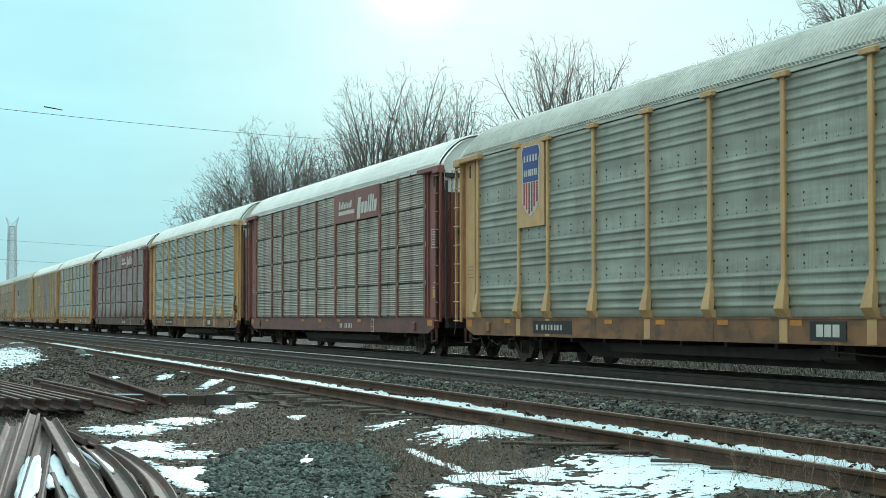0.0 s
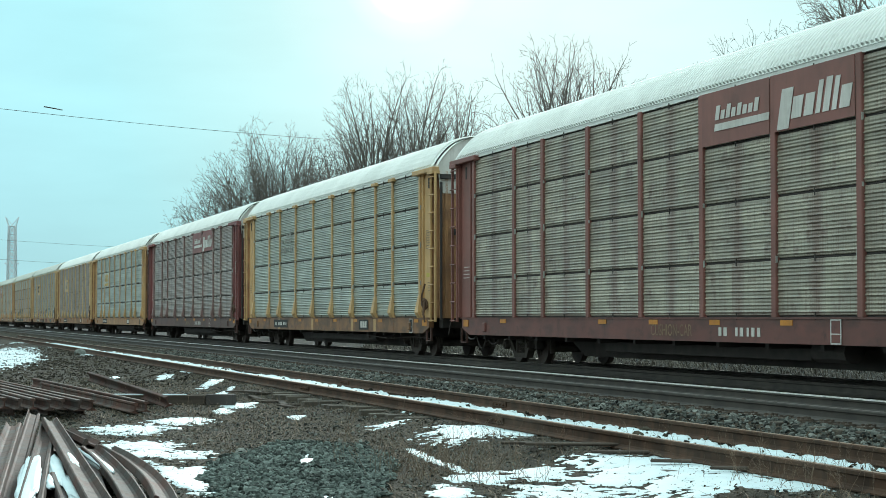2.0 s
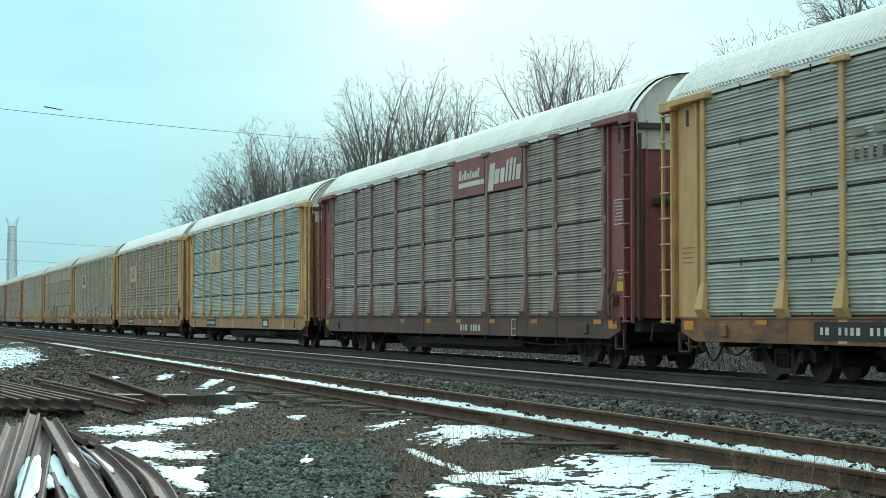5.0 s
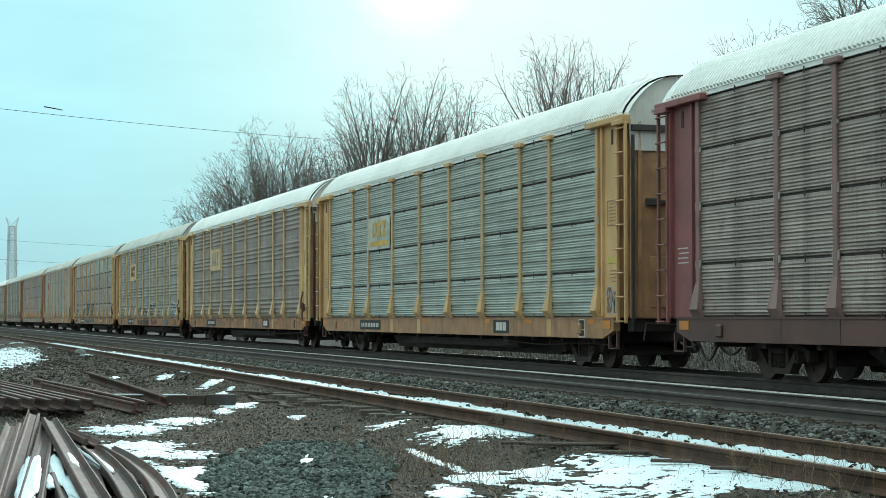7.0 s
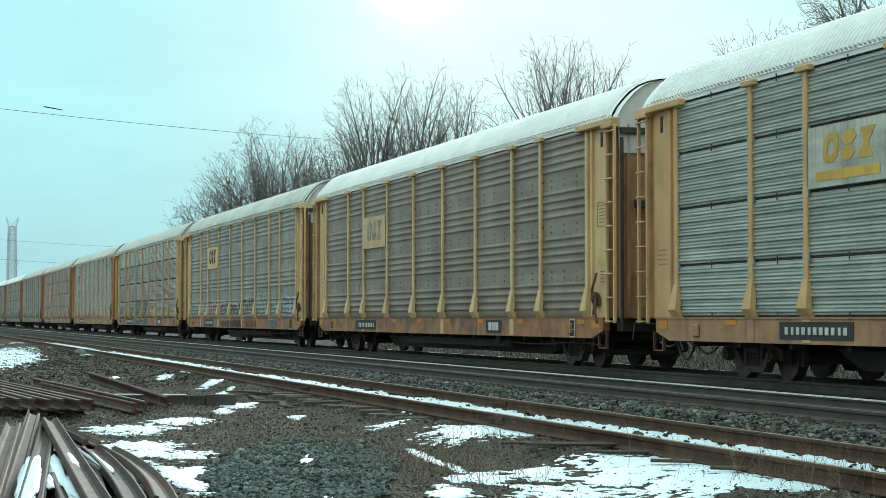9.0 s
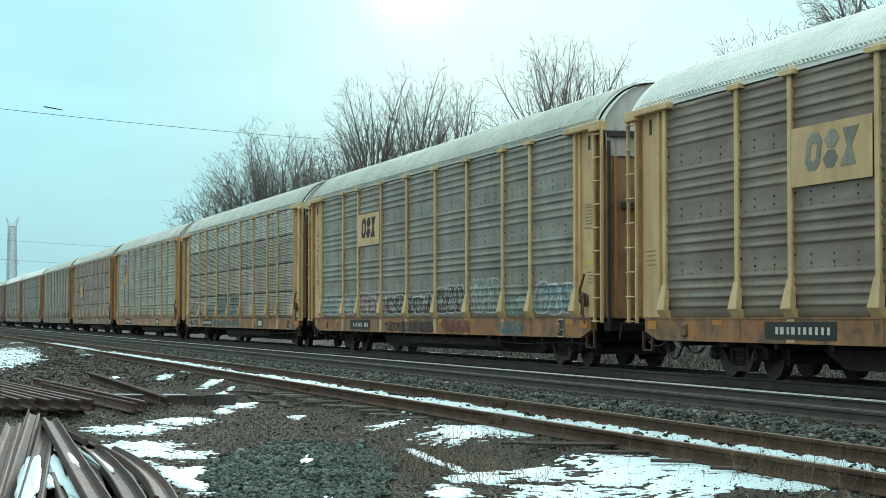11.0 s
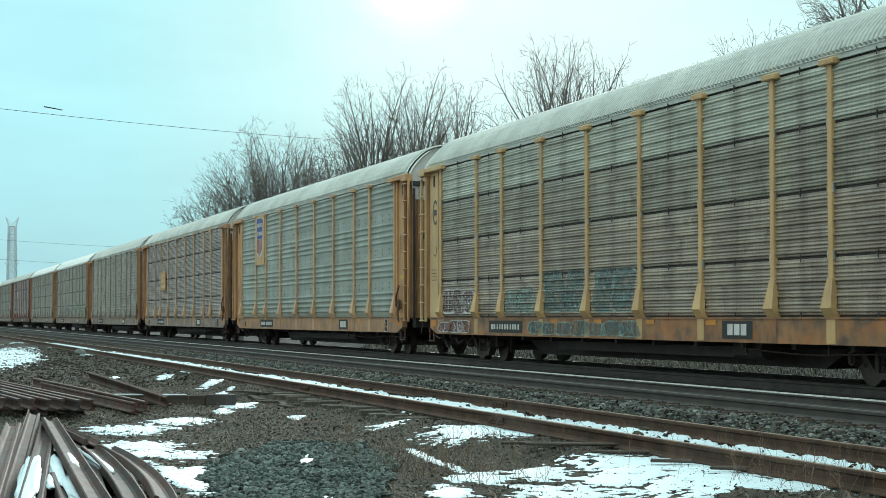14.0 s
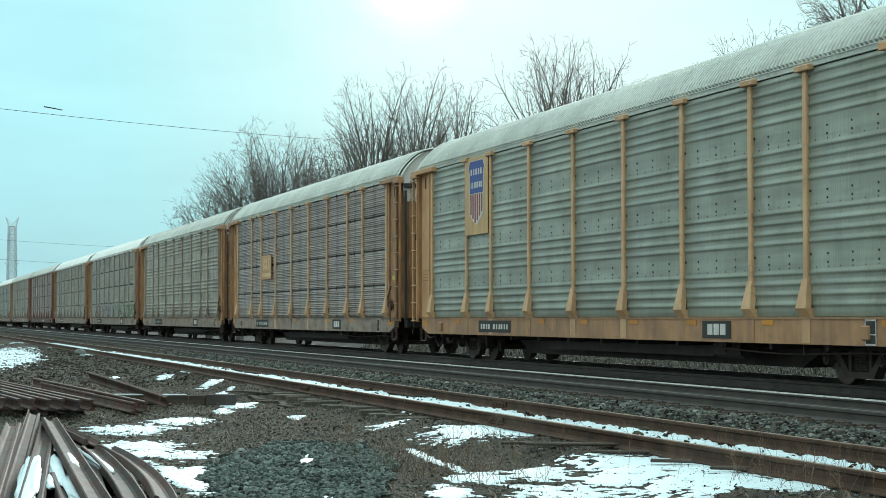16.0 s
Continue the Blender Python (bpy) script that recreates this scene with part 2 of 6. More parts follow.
WHITE = paint("white_marking", (0.70, 0.70, 0.66), (0.55, 0.55, 0.5), amount=0.15)
ORANGE = paint("orange_reflector", (0.62, 0.26, 0.03), (0.50, 0.20, 0.03), amount=0.15)
AMBER = paint("amber_lettering", (0.66, 0.44, 0.07), (0.52, 0.34, 0.06), amount=0.25)
LEMON = paint("yellow_sticker", (0.60, 0.50, 0.08), (0.52, 0.42, 0.07), amount=0.1)
NAVY = paint("blue_enamel", (0.035, 0.09, 0.33), (0.03, 0.07, 0.26), amount=0.1)
STRIPE = paint("red_enamel", (0.35, 0.06, 0.05), (0.28, 0.05, 0.05), amount=0.1)
INK = paint("dark_lettering", (0.045, 0.055, 0.055), (0.07, 0.075, 0.07), amount=0.1)
PLATE = paint("dark_green_plate", (0.020, 0.027, 0.027), (0.030, 0.037, 0.035), rough=0.75, amount=0.2)
SPRAY = {
    "white": paint("white_spray", (0.64, 0.66, 0.64), amount=0.2), "black": paint("black_spray", (0.03, 0.03, 0.032), amount=0.1),
    "mint": paint("mint_spray", (0.38, 0.53, 0.47), amount=0.3), "pink": paint("pink_spray", (0.52, 0.30, 0.31), amount=0.3),
    "cyan": paint("pale_blue_spray", (0.24, 0.42, 0.48), amount=0.3), "teal": paint("teal_spray", (0.10, 0.19, 0.19), amount=0.3),
    "grey": paint("grey_spray", (0.32, 0.34, 0.32), amount=0.3), "green": paint("green_spray", (0.12, 0.42, 0.15), amount=0.2),
    "red": paint("red_spray", (0.28, 0.06, 0.05), amount=0.2), "plum": paint("plum_spray", (0.22, 0.13, 0.14), amount=0.2),
}
for shade, spray in SPRAY.items():
    # thin, weathered coats let the sheet show through
    nt = spray.node_tree
    tex, rng_ = nt.nodes.new("ShaderNodeTexNoise"), nt.nodes.new("ShaderNodeMapRange")
    tex.inputs["Scale"].default_value, tex.inputs["Detail"].default_value = 3.2, 4
    rng_.inputs[1].default_value, rng_.inputs[2].default_value, rng_.inputs[3].default_value, rng_.inputs[4].default_value = 0.30, 0.66, 0.65 if shade == "white" else 0.12, 0.97 if shade == "white" else 0.80
    nt.links.new(nt.nodes.new("ShaderNodeTexCoord").outputs["Object"], tex.inputs[0])
    nt.links.new(tex.outputs[0], rng_.inputs[0])
    nt.links.new(rng_.outputs[0], nt.nodes["Principled BSDF"].inputs["Alpha"])
RUST = mat("rusty_rail", (0.064, 0.041, 0.028), (0.112, 0.066, 0.043), scale=3, fine=50, rough=0.75, metal=0.15, bump=0.25, depth=0.004, streak=(0.045, 0.034, 0.027), amount=0.6)
RUST_TOP = mat("rust_worn_head", (0.26, 0.16, 0.10), (0.20, 0.12, 0.08), scale=3, fine=60, rough=0.55, metal=0.3, bump=0.1, depth=0.003)
DULL = mat("scrap_rail_steel", (0.098, 0.046, 0.034), (0.080, 0.075, 0.068), scale=1.7, fine=40, rough=0.75, metal=0.0, bump=0.4, depth=0.005, streak=(0.052, 0.030, 0.022), amount=0.95, island=-0.42)
MAINRAIL = mat("dark_rail_side", (0.0506, 0.0474, 0.0428), (0.0782, 0.0721, 0.0612), scale=3, fine=40, rough=0.7, metal=0.2, bump=0.15, depth=0.004)
DULLHEAD = mat("dull_rail_head", (0.10, 0.085, 0.075), (0.14, 0.12, 0.105), scale=2, fine=30, rough=0.6, metal=0.5, bump=0.0)
# a rail's reflection painted as near-white base; DULLHEAD is the copy without it
SHINE = mat("painted_shine_head", (0.90, 0.90, 0.88), (0.82, 0.82, 0.80), scale=2, fine=30, rough=0.30, metal=0.25, bump=0.0, lift=0.05)
PLATE_RUST = mat("rusty_tie_plate", (0.060, 0.048, 0.037), (0.105, 0.080, 0.060), scale=8, fine=60, rough=0.85, bump=0.3, depth=0.003)
TIE = mat("weathered_tie", (0.0552, 0.0484, 0.0388), (0.0966, 0.0845, 0.0632), scale=3, fine=30, rough=0.9, bump=0.5, depth=0.01, stretch=(6, 1, 6), island=-0.2)
GREYWOOD = mat("grey_rotten_wood", (0.088, 0.074, 0.060), (0.052, 0.043, 0.036), scale=2, fine=30, rough=0.9, bump=0.5, depth=0.01, stretch=(1, 8, 8), island=-0.15)
STONE = mat("grey_ballast", (0.068, 0.076, 0.069), (0.142, 0.153, 0.138), scale=6, fine=60, rough=0.85, bump=0.3, depth=0.006, island=0.85)
GREENSTONE = mat("green_grey_gravel", (0.062, 0.081, 0.073), (0.120, 0.146, 0.132), scale=6, fine=60, rough=0.85, bump=0.3, depth=0.006, island=0.78)
SOIL = mat("wet_brown_ground", (0.0275, 0.0240, 0.0180), (0.0645, 0.0555, 0.0405), scale=2.6, fine=34, rough=0.95, bump=1.0, depth=0.03, lift=0.7)
CLOD = mat("earth_clods", (0.0258, 0.0228, 0.0172), (0.0628, 0.0550, 0.0402), scale=5, fine=60, rough=0.95, bump=0.4, depth=0.006, island=0.62)
SNOW = mat("old_snow", (0.58, 0.71, 0.735), (0.52, 0.635, 0.655), scale=3, fine=25, rough=0.6, bump=0.3, depth=0.01, lift=0.05)
BRUSH = mat("grey_dead_brush", (0.0550, 0.0482, 0.0378), (0.0353, 0.0310, 0.0258), scale=3, fine=30, rough=0.9, bump=0, island=0.12)
DRYBANK = mat("dry_bank_grass", (0.170, 0.158, 0.130), (0.140, 0.130, 0.107), scale=1.5, fine=30, rough=0.95, bump=0, island=0.06)
BANKSOIL = mat("dry_bank_soil", (0.044, 0.041, 0.034), (0.036, 0.033, 0.028), scale=1.2, fine=25, rough=0.95, bump=0.4, depth=0.02, lift=0.4)
STRAW = mat("dead_grass", (0.175, 0.148, 0.098), (0.110, 0.094, 0.064), scale=3, fine=30, rough=0.9, bump=0, island=0.35)
TWIG = mat("dead_weed_stalk", (0.13, 0.095, 0.068), (0.19, 0.14, 0.095), scale=3, fine=30, rough=0.9, bump=0, island=0.3)
BARK = mat("winter_bark", (0.150, 0.140, 0.125), (0.205, 0.192, 0.172), scale=2, fine=12, rough=0.9, bump=0.4, depth=0.02)
# galvanised steel, its colour raised and tinted cyan for distance haze
GALV = mat("hazed_galvanised_pylon", (0.62, 0.70, 0.72), (0.52, 0.60, 0.62), scale=1, fine=10, rough=0.6, metal=0.3, bump=0)
WIRE = mat("dark_cable", (0.06, 0.06, 0.06), (0.08, 0.08, 0.08), rough=0.6, bump=0)

# ---------------------------------------------------------------- mesh helpers
# rough, dusty surfaces have little gloss
for dull in (SOIL, CLOD, STONE, GREENSTONE, DULL, BRUSH, STRAW, GREYWOOD, RUST):
    dull.node_tree.nodes["Principled BSDF"].inputs["Specular IOR Level"].default_value = 0.15
MESHES = {}


def mesh_of(name, bm, *materials):
    me = bpy.data.meshes.new(name)
    bm.to_mesh(me)
    bm.free()
    for m in materials:
        me.materials.append(m)
    return me


def part(name, bm, material, parent, label=""):
    ob = new(name, mesh_of(name, bm, material))
    ob.parent = parent
    return tagged(ob, label)


def shared(key, name, build, material, parent, m=None, label=""):
    """A part whose mesh is made once for each key and material."""
    k = (key, material.name)
    if k not in MESHES:
        MESHES[k] = mesh_of(name, build(), material)
    ob = new(name, MESHES[k])
    ob.parent = parent
    if m is not None:
        ob.matrix_basis = m
    return tagged(ob, label)


def pydata(name, verts, faces, *materials):
    me = bpy.data.meshes.new(name)
    me.from_pydata([tuple(v) for v in verts], [], [tuple(f) for f in faces])
    for m in materials:
        me.materials.append(m)
    return me


def add_box(bm, x0, x1, y0, y1, z0, z1, bevel=0.0):
    g = bmesh.ops.create_cube(bm, size=1.0)
    c = Vector(((x0 + x1) / 2, (y0 + y1) / 2, (z0 + z1) / 2))
    for v in g["verts"]:
        v.co = Vector((v.co.x * (x1 - x0), v.co.y * (y1 - y0), v.co.z * (z1 - z0))) + c
    if bevel:
        es = list({e for v in g["verts"] for e in v.link_edges})
        bmesh.ops.bevel(bm, geom=es, offset=bevel, segments=1, affect="EDGES", profile=0.5)
    return bm


def box(x0, x1, y0, y1, z0, z1, bevel=0.006):
    return add_box(bmesh.new(), x0, x1, y0, y1, z0, z1, bevel)


def add_tube(bm, p, q, r0, r1=None, sides=6):
    p, q = Vector(p), Vector(q)
    r1 = r0 if r1 is None else r1
    turn = (q - p).to_track_quat("Z", "Y").to_matrix()
    rings = []
    for c, r in ((p, r0), (q, r1)):
        rings.append([bm.verts.new(c + turn @ Vector((r * math.cos(a), r * math.sin(a), 0))) for a in (2 * math.pi * i / sides for i in range(sides))])
    for i in range(sides):
        bm.faces.new((rings[0][i], rings[0][(i + 1) % sides], rings[1][(i + 1) % sides], rings[1][i]))
    bm.faces.new(rings[0][::-1])
    bm.faces.new(rings[1])
    return bm


def add_prism(bm, outline, y0, y1, place=None):
    """An outline in (x, z) given depth from y0 to y1."""
    a = [bm.verts.new((x, y0, z)) for x, z in outline]
    b = [bm.verts.new((x, y1, z)) for x, z in outline]
    n = len(a)
    bm.faces.new(a)
    bm.faces.new(b[::-1])
    for i in range(n):
        bm.faces.new((a[i], b[i], b[(i + 1) % n], a[(i + 1) % n]))
    if place is not None:
        bmesh.ops.transform(bm, matrix=place, verts=a + b)
    return bm


def sweep(bm, profile, path, roll=0.0):
    """Profile (across, up) carried along a path of points."""
    rings = []
    path = [Vector(p) for p in path]
    for i, p in enumerate(path):
        d = (path[min(i + 1, len(path) - 1)] - path[max(i - 1, 0)]).normalized()
        side = d.cross(Vector((0, 0, 1))).normalized()
        up = side.cross(d)
        c, s = math.cos(roll), math.sin(roll)
        rings.append([bm.verts.new(p + side * (a * c - b * s) + up * (a * s + b * c)) for a, b in profile])
    n = len(profile)
    for r, q in zip(rings, rings[1:]):
        for i in range(n):
            bm.faces.new((r[i], r[(i + 1) % n], q[(i + 1) % n], q[i]))
    bm.faces.new(rings[0][::-1])
    bm.faces.new(rings[-1])
    bmesh.ops.recalc_face_normals(bm, faces=bm.faces)
    return bm


RAIL = [(-0.070, 0.0), (0.070, 0.0), (0.070, 0.012), (0.022, 0.030), (0.009, 0.050), (0.009, 0.120), (0.034, 0.134), (0.036, 0.162), (0.028, 0.171),
        (-0.028, 0.171), (-0.036, 0.162), (-0.034, 0.134), (-0.009, 0.120), (-0.009, 0.050), (-0.022, 0.030), (-0.070, 0.012)]

# ---------------------------------------------------------------- ground


def smooth(a, b, t):
    t = min(1.0, max(0.0, (t - a) / (b - a)))
    return t * t * (3 - 2 * t)


def ground_z(x, y):
    z = -0.50 + 0.115 * smooth(6.3, 7.15, y) - 0.10 * (1 - smooth(7.3, 7.6, y)) * smooth(6.3, 7.0, y) * smooth(-36, -35, x) * (1 - smooth(-26.5, -25.5, x)) + 0.180 * smooth(9.75, 10.35, y) - 0.35 * smooth(17.0, 18.2, y) + 1.15 * smooth(18.6, 22.6, y) - 0.3 * smooth(30, 60, y)
    fade = max(0.0, 1 - abs(x) / 160)
    z += fade * 0.035 * (noise.noise((x * 0.35, y * 0.6, 3.1)) + 0.5 * noise.noise((x * 1.3, y * 1.7, 8.1))) * (1 - 0.7 * smooth(7.0, 7.4, y) * (1 - smooth(17, 18, y)))
    return z


def spread(*steps):
    out = []
    for a, b, d in steps:
        out += list(np.arange(a, b, d))
    return out + [steps[-1][1]]


def grid_mesh(name, xs, ys, zf, material):
    nx, ny = len(xs), len(ys)
    verts = [(x, y, zf(x, y)) for y in ys for x in xs]
    faces = [(j * nx + i, j * nx + i + 1, (j + 1) * nx + i + 1, (j + 1) * nx + i) for j in range(ny - 1) for i in range(nx - 1)]
    me = pydata(name, verts, faces, material)
    for p in me.polygons:
        p.use_smooth = True
    return me


gx = spread((-3500, -400, 300), (-400, -120, 10), (-120, -50, 1.0), (-50, -9, 0.2), (-9, 40, 2), (40, 400, 20), (400, 1500, 300))
gy = spread((-1500, -60, 120), (-60, -4, 4), (-4, 12, 0.2), (12, 30, 0.4), (30, 80, 5), (80, 400, 40), (400, 3000, 300))
ground_mesh = grid_mesh("ground", gx, gy, ground_z, SOIL)
ground_mesh.materials.append(BANKSOIL)
for face in ground_mesh.polygons:
    # dry grass covers the bank beyond the tracks
    if face.center.y > 17.6:
        face.material_index = 1
ground = tagged(new("ground", ground_mesh), "wet brown trackside ground with gravel and dead grass", "ground", kind="structure")


# snow: a sheet that rises out of the ground where a patch lies
PATCHES = []


def patch(x, y, along, across, high=0.05, turn=16.5):
    PATCHES.append((x, y, along, across, high, radians(turn)))


patch(-28.12, 4.26, 1.08, 0.36, 0.05, 8.6)
patch(-26.32, 3.24, 1.07, 0.49, 0.05, 7.0)
patch(-22.79, 2.94, 1.00, 0.48, 0.05, 7.4)
patch(-21.70, 2.90, 0.55, 0.33, 0.05, 7.6)
patch(-21.41, 3.25, 0.63, 0.28, 0.05, 8.6)
patch(-18.72, 2.91, 0.83, 0.16, 0.05, 8.8)
patch(-19.85, 4.35, 0.88, 0.08, 0.05, 12.4)
patch(-28.91, 6.16, 0.59, 0.14, 0.05, 12.0)
patch(-32.73, 5.96, 1.07, 0.24, 0.05, 10.3)
patch(-31.01, 5.36, 0.76, 0.13, 0.05, 9.8)
patch(-47.51, 6.73, 1.32, 0.19, 0.05, 8.1)
patch(-50.07, 7.94, 1.23, 0.33, 0.05, 9.0)
patch(-15.79, 3.64, 0.20, 0.08, 0.05, 13.0)
patch(-25.97, 6.85, 0.84, 0.27, 0.05, 14.8)
patch(-28.36, 8.00, 0.85, 0.24, 0.05, 15.8)
patch(-26.57, 7.88, 0.45, 0.09, 0.05, 16.5)
patch(-22.82, 7.32, 1.12, 0.69, 0.05, 17.8)
patch(-17.43, 5.62, 0.59, 0.23, 0.05, 17.9)
patch(-16.21, 4.85, 0.56, 0.20, 0.05, 16.7)
patch(-17.32, 5.30, 0.32, 0.12, 0.05, 17.0)
patch(-17.60, 6.23, 0.75, 0.33, 0.05, 19.5)
patch(-15.80, 5.86, 0.83, 0.45, 0.05, 20.4)
patch(-17.09, 6.99, 1.38, 0.72, 0.05, 22.2)
patch(-15.76, 7.17, 1.09, 0.72, 0.05, 24.5)
patch(-14.67, 7.41, 0.46, 0.44, 0.05, 26.8)
patch(-79.45, 4.95, 16.0, 1.12, 0.05, 3.8)
patch(-70.84, 8.10, 2.41, 0.30, 0.05, 6.5)
patch(-40.55, 5.24, 0.64, 0.12, 0.05, 7.4)
patch(-49.23, 5.70, 0.93, 0.15, 0.05, 6.6)
patch(-18.02, 2.70, 1.90, 0.14, 0.05, 2.0)
patch(-19.70, 5.74, 1.90, 0.07, 0.05, 6.9)
patch(-68.0, 3.75, 10.0, 0.75, 0.06, 4.0)
patch(-33.6, 6.3, 0.7, 0.10)
patch(-38.0, 6.6, 1.2, 0.14)
patch(-42.0, 7.0, 1.6, 0.20)
patch(-119.05, 8.33, 7.94, 1.68, 0.06, 4.0)
patch(-94.73, 8.39, 3.73, 0.62, 0.06, 5.1)
patch(-75.24, 7.61, 2.15, 0.36, 0.06, 5.8)
# the strip between the siding's rails
patch(-62.0, 8.66, 17.0, 0.36, 0.19, 0)
patch(-41.0, 8.66, 7.5, 0.36, 0.19, 0)
patch(-28.5, 8.66, 4.6, 0.36, 0.19, 0)
patch(-21.2, 8.76, 2.3, 0.28, 0.19, 0)
patch(-17.3, 8.84, 1.7, 0.19, 0.19, 0)
patch(-14.2, 8.88, 1.3, 0.15, 0.19, 0)
patch(-95.0, 8.66, 12.0, 0.36, 0.19, 0)


def snow_field(x, y):
    best = -1.0
    n = 0.22 * noise.noise((x * 0.8, y * 1.4, 1.7)) + 0.42 * noise.noise((x * 2.4, y * 3.4, 5.2)) + 0.62 * noise.noise((x * 5.5, y * 7.5, 2.2)) + 0.62 * noise.noise((x * 12, y * 16, 4.2))
    soft = 0.35 * noise.noise((x * 1.5, y * 3.0, 9.7))
    for cx, cy, al, ac, high, turn in PATCHES:
        dx, dy = x - cx, y - cy
        if abs(dx) > al * 1.9 + 1 or abs(dy) > ac * 1.9 + al * 0.6 + 0.6:
            continue
        u = (dx * math.cos(turn) - dy * math.sin(turn)) / al
        v = (dx * math.sin(turn) + dy * math.cos(turn)) / ac
        f = min(1.0 - math.sqrt(u * u + v * v), 0.42) + (soft if high > 0.2 else n)
        f = min(f, 0.55 if high > 0.2 else (0.30 if high > 0.15 else 0.20) + (0.18 if high > 0.15 else 0.12) * n)
        best = max(best, f * high)
    return best


def snow_sheet(x0, x1, dx, y0, y1, dy):
    xs, ys = np.arange(x0, x1, dx), np.arange(y0, y1, dy)
    h = {}
    verts, faces, index = [], [], {}
    for j, y in enumerate(ys):
        for i, x in enumerate(xs):
            h[i, j] = snow_field(x, y)

    def vid(i, j):
        if (i, j) not in index:
            index[i, j] = len(verts)
            x, y = xs[i], ys[j]
            f = h[i, j]
            verts.append((x, y, ground_z(x, y) + (f if f < 0.012 else 0.012 + (f - 0.012) * 0.8)))
        return index[i, j]

    for j in range(len(ys) - 1):
        for i in range(len(xs) - 1):
            if max(h[i, j], h[i + 1, j], h[i, j + 1], h[i + 1, j + 1]) > 0.0:
                faces.append((vid(i, j), vid(i + 1, j), vid(i + 1, j + 1), vid(i, j + 1)))
    me = pydata("snow", verts, faces, SNOW)
    for p in me.polygons:
        p.use_smooth = True
    return tagged(new("snow", me), "patches of old melting white snow on the ground", "snow", kind="stuff")


snow_sheet(-36, -11, 0.06, 0.2, 9.1, 0.03)
snow_sheet(-112, -36, 0.3, 2.5, 9.1, 0.06)

# ---------------------------------------------------------------- tracks


def track(y, top, rail_mat, head_mat, x0, x1, label, name):
    for side in (-0.75, 0.75):
        bm = sweep(bmesh.new(), [(a, b + top - 0.171) for a, b in RAIL], [(x0, y + side, 0), (x1, y + side, 0)])
        r = new(name, mesh_of(name, bm, rail_mat))
        tagged(r, label, "rail", group=label, kind="structure")
        cap = add_box(bmesh.new(), x0, x1, y + side - 0.030, y + side + 0.030, top - 0.0005, top + 0.0035, 0.0)
        # one rail only gets the painted shine, on its top and near side
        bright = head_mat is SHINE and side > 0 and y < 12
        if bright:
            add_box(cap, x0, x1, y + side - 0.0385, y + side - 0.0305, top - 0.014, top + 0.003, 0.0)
        part("rail_head", cap, head_mat if bright or head_mat is RUST_TOP else DULLHEAD, r, "running surface with its shine painted near-white" if bright else "dull running surface")


track(15.25, 0.0, MAINRAIL, SHINE, -600, 60, "steel running rail of the far main track", "rail_main_far")
track(11.50, -0.010, MAINRAIL, SHINE, -600, 60, "steel running rail of the near main track", "rail_main_near")
track(8.44, -0.20, RUST, RUST_TOP, -140, 40, "rusty rail of the disused siding", "rail_siding")


def tie_mesh():
    bm = box(-0.11, 0.11, -1.30, 1.30, -0.16, 0.0, 0.012)
    return bm


def plate_mesh():
    bm = bmesh.new()
    for s in (-0.75, 0.75):
        add_box(bm, -0.10, 0.10, s - 0.25, s + 0.25, 0.0, 0.024)
        for a in (-0.05, 0.05):
            for b in (-0.19, -0.10, 0.10, 0.19):
                add_box(bm, a - 0.016, a + 0.016, s + b - 0.018, s + b + 0.018, 0.024, 0.048)
    return bm


def sleepers(y, top, x0, x1, step, limit, label, name, plates=True, loose=1.0):
    holder = tagged(new(name), label, "railway ties", kind="structure")
    holder.location = (0, y, top)
    x, i = x1, 0
    rest_v, rest_f = [], []
    while x > x0:
        dx, rz = random.uniform(-0.03, 0.03) * loose, random.uniform(-1.2, 1.2) * loose
        m = pose(x + dx, random.uniform(-0.04, 0.04) * loose, random.uniform(-0.012, 0.0) * loose, 0, 0, rz)
        if i < limit:
            t = shared("tie", "tie", tie_mesh, TIE, holder, m)
            if plates:
                shared("tie_plate", "tie_plate", plate_mesh, PLATE_RUST, t)
        else:
            b = len(rest_v)
            for cx in (-0.11, 0.11):
                for cy in (-1.3, 1.3):
                    for cz in (-0.16, 0.0):
                        rest_v.append(m @ Vector((cx, cy, cz)))
            rest_f += [tuple(b + k for k in f) for f in ((1, 3, 7, 5), (0, 1, 5, 4), (2, 6, 7, 3), (0, 2, 3, 1), (4, 5, 7, 6))]
        i += 1
        x -= step
    if rest_v:
        ob = new("far_ties", pydata("far_ties", rest_v, rest_f, TIE))
        ob.parent = holder
        tagged(ob, kind="stuff")


sleepers(11.50, -0.186, -220, -14, 0.50, 150, "creosoted wooden ties of the near main track", "ties_near")
sleepers(15.25, -0.176, -220, -14, 0.50, 100, "creosoted wooden ties of the far main track", "ties_far", False)
sleepers(8.44, -0.378, -110, -11, 0.55, 90, "old sunken wooden ties of the siding", "ties_siding", False, 3.2)

# joint bars on the siding
for jx, jy in ((-27.9, 9.19), (-23.5, 7.69), (-38.2, 9.19), (-35.2, 7.69)):
    bm = bmesh.new()
    for s in (-1, 1):
        add_box(bm, -0.33, 0.33, s * 0.020 - 0.012, s * 0.020 + 0.012, 0.035, 0.125, 0.004)
        for k in range(4):
            add_tube(bm, (-0.24 + 0.16 * k, s * 0.03, 0.08), (-0.24 + 0.16 * k, s * 0.062, 0.08), 0.022)
    j = new("joint_bar", mesh_of("joint_bar", bm, RUST))
    j.location = (jx, jy, -0.371)
    tagged(j, "rusty bolted joint bar on the siding rail", "joint bar", group="rail joints")

# ---------------------------------------------------------------- stones


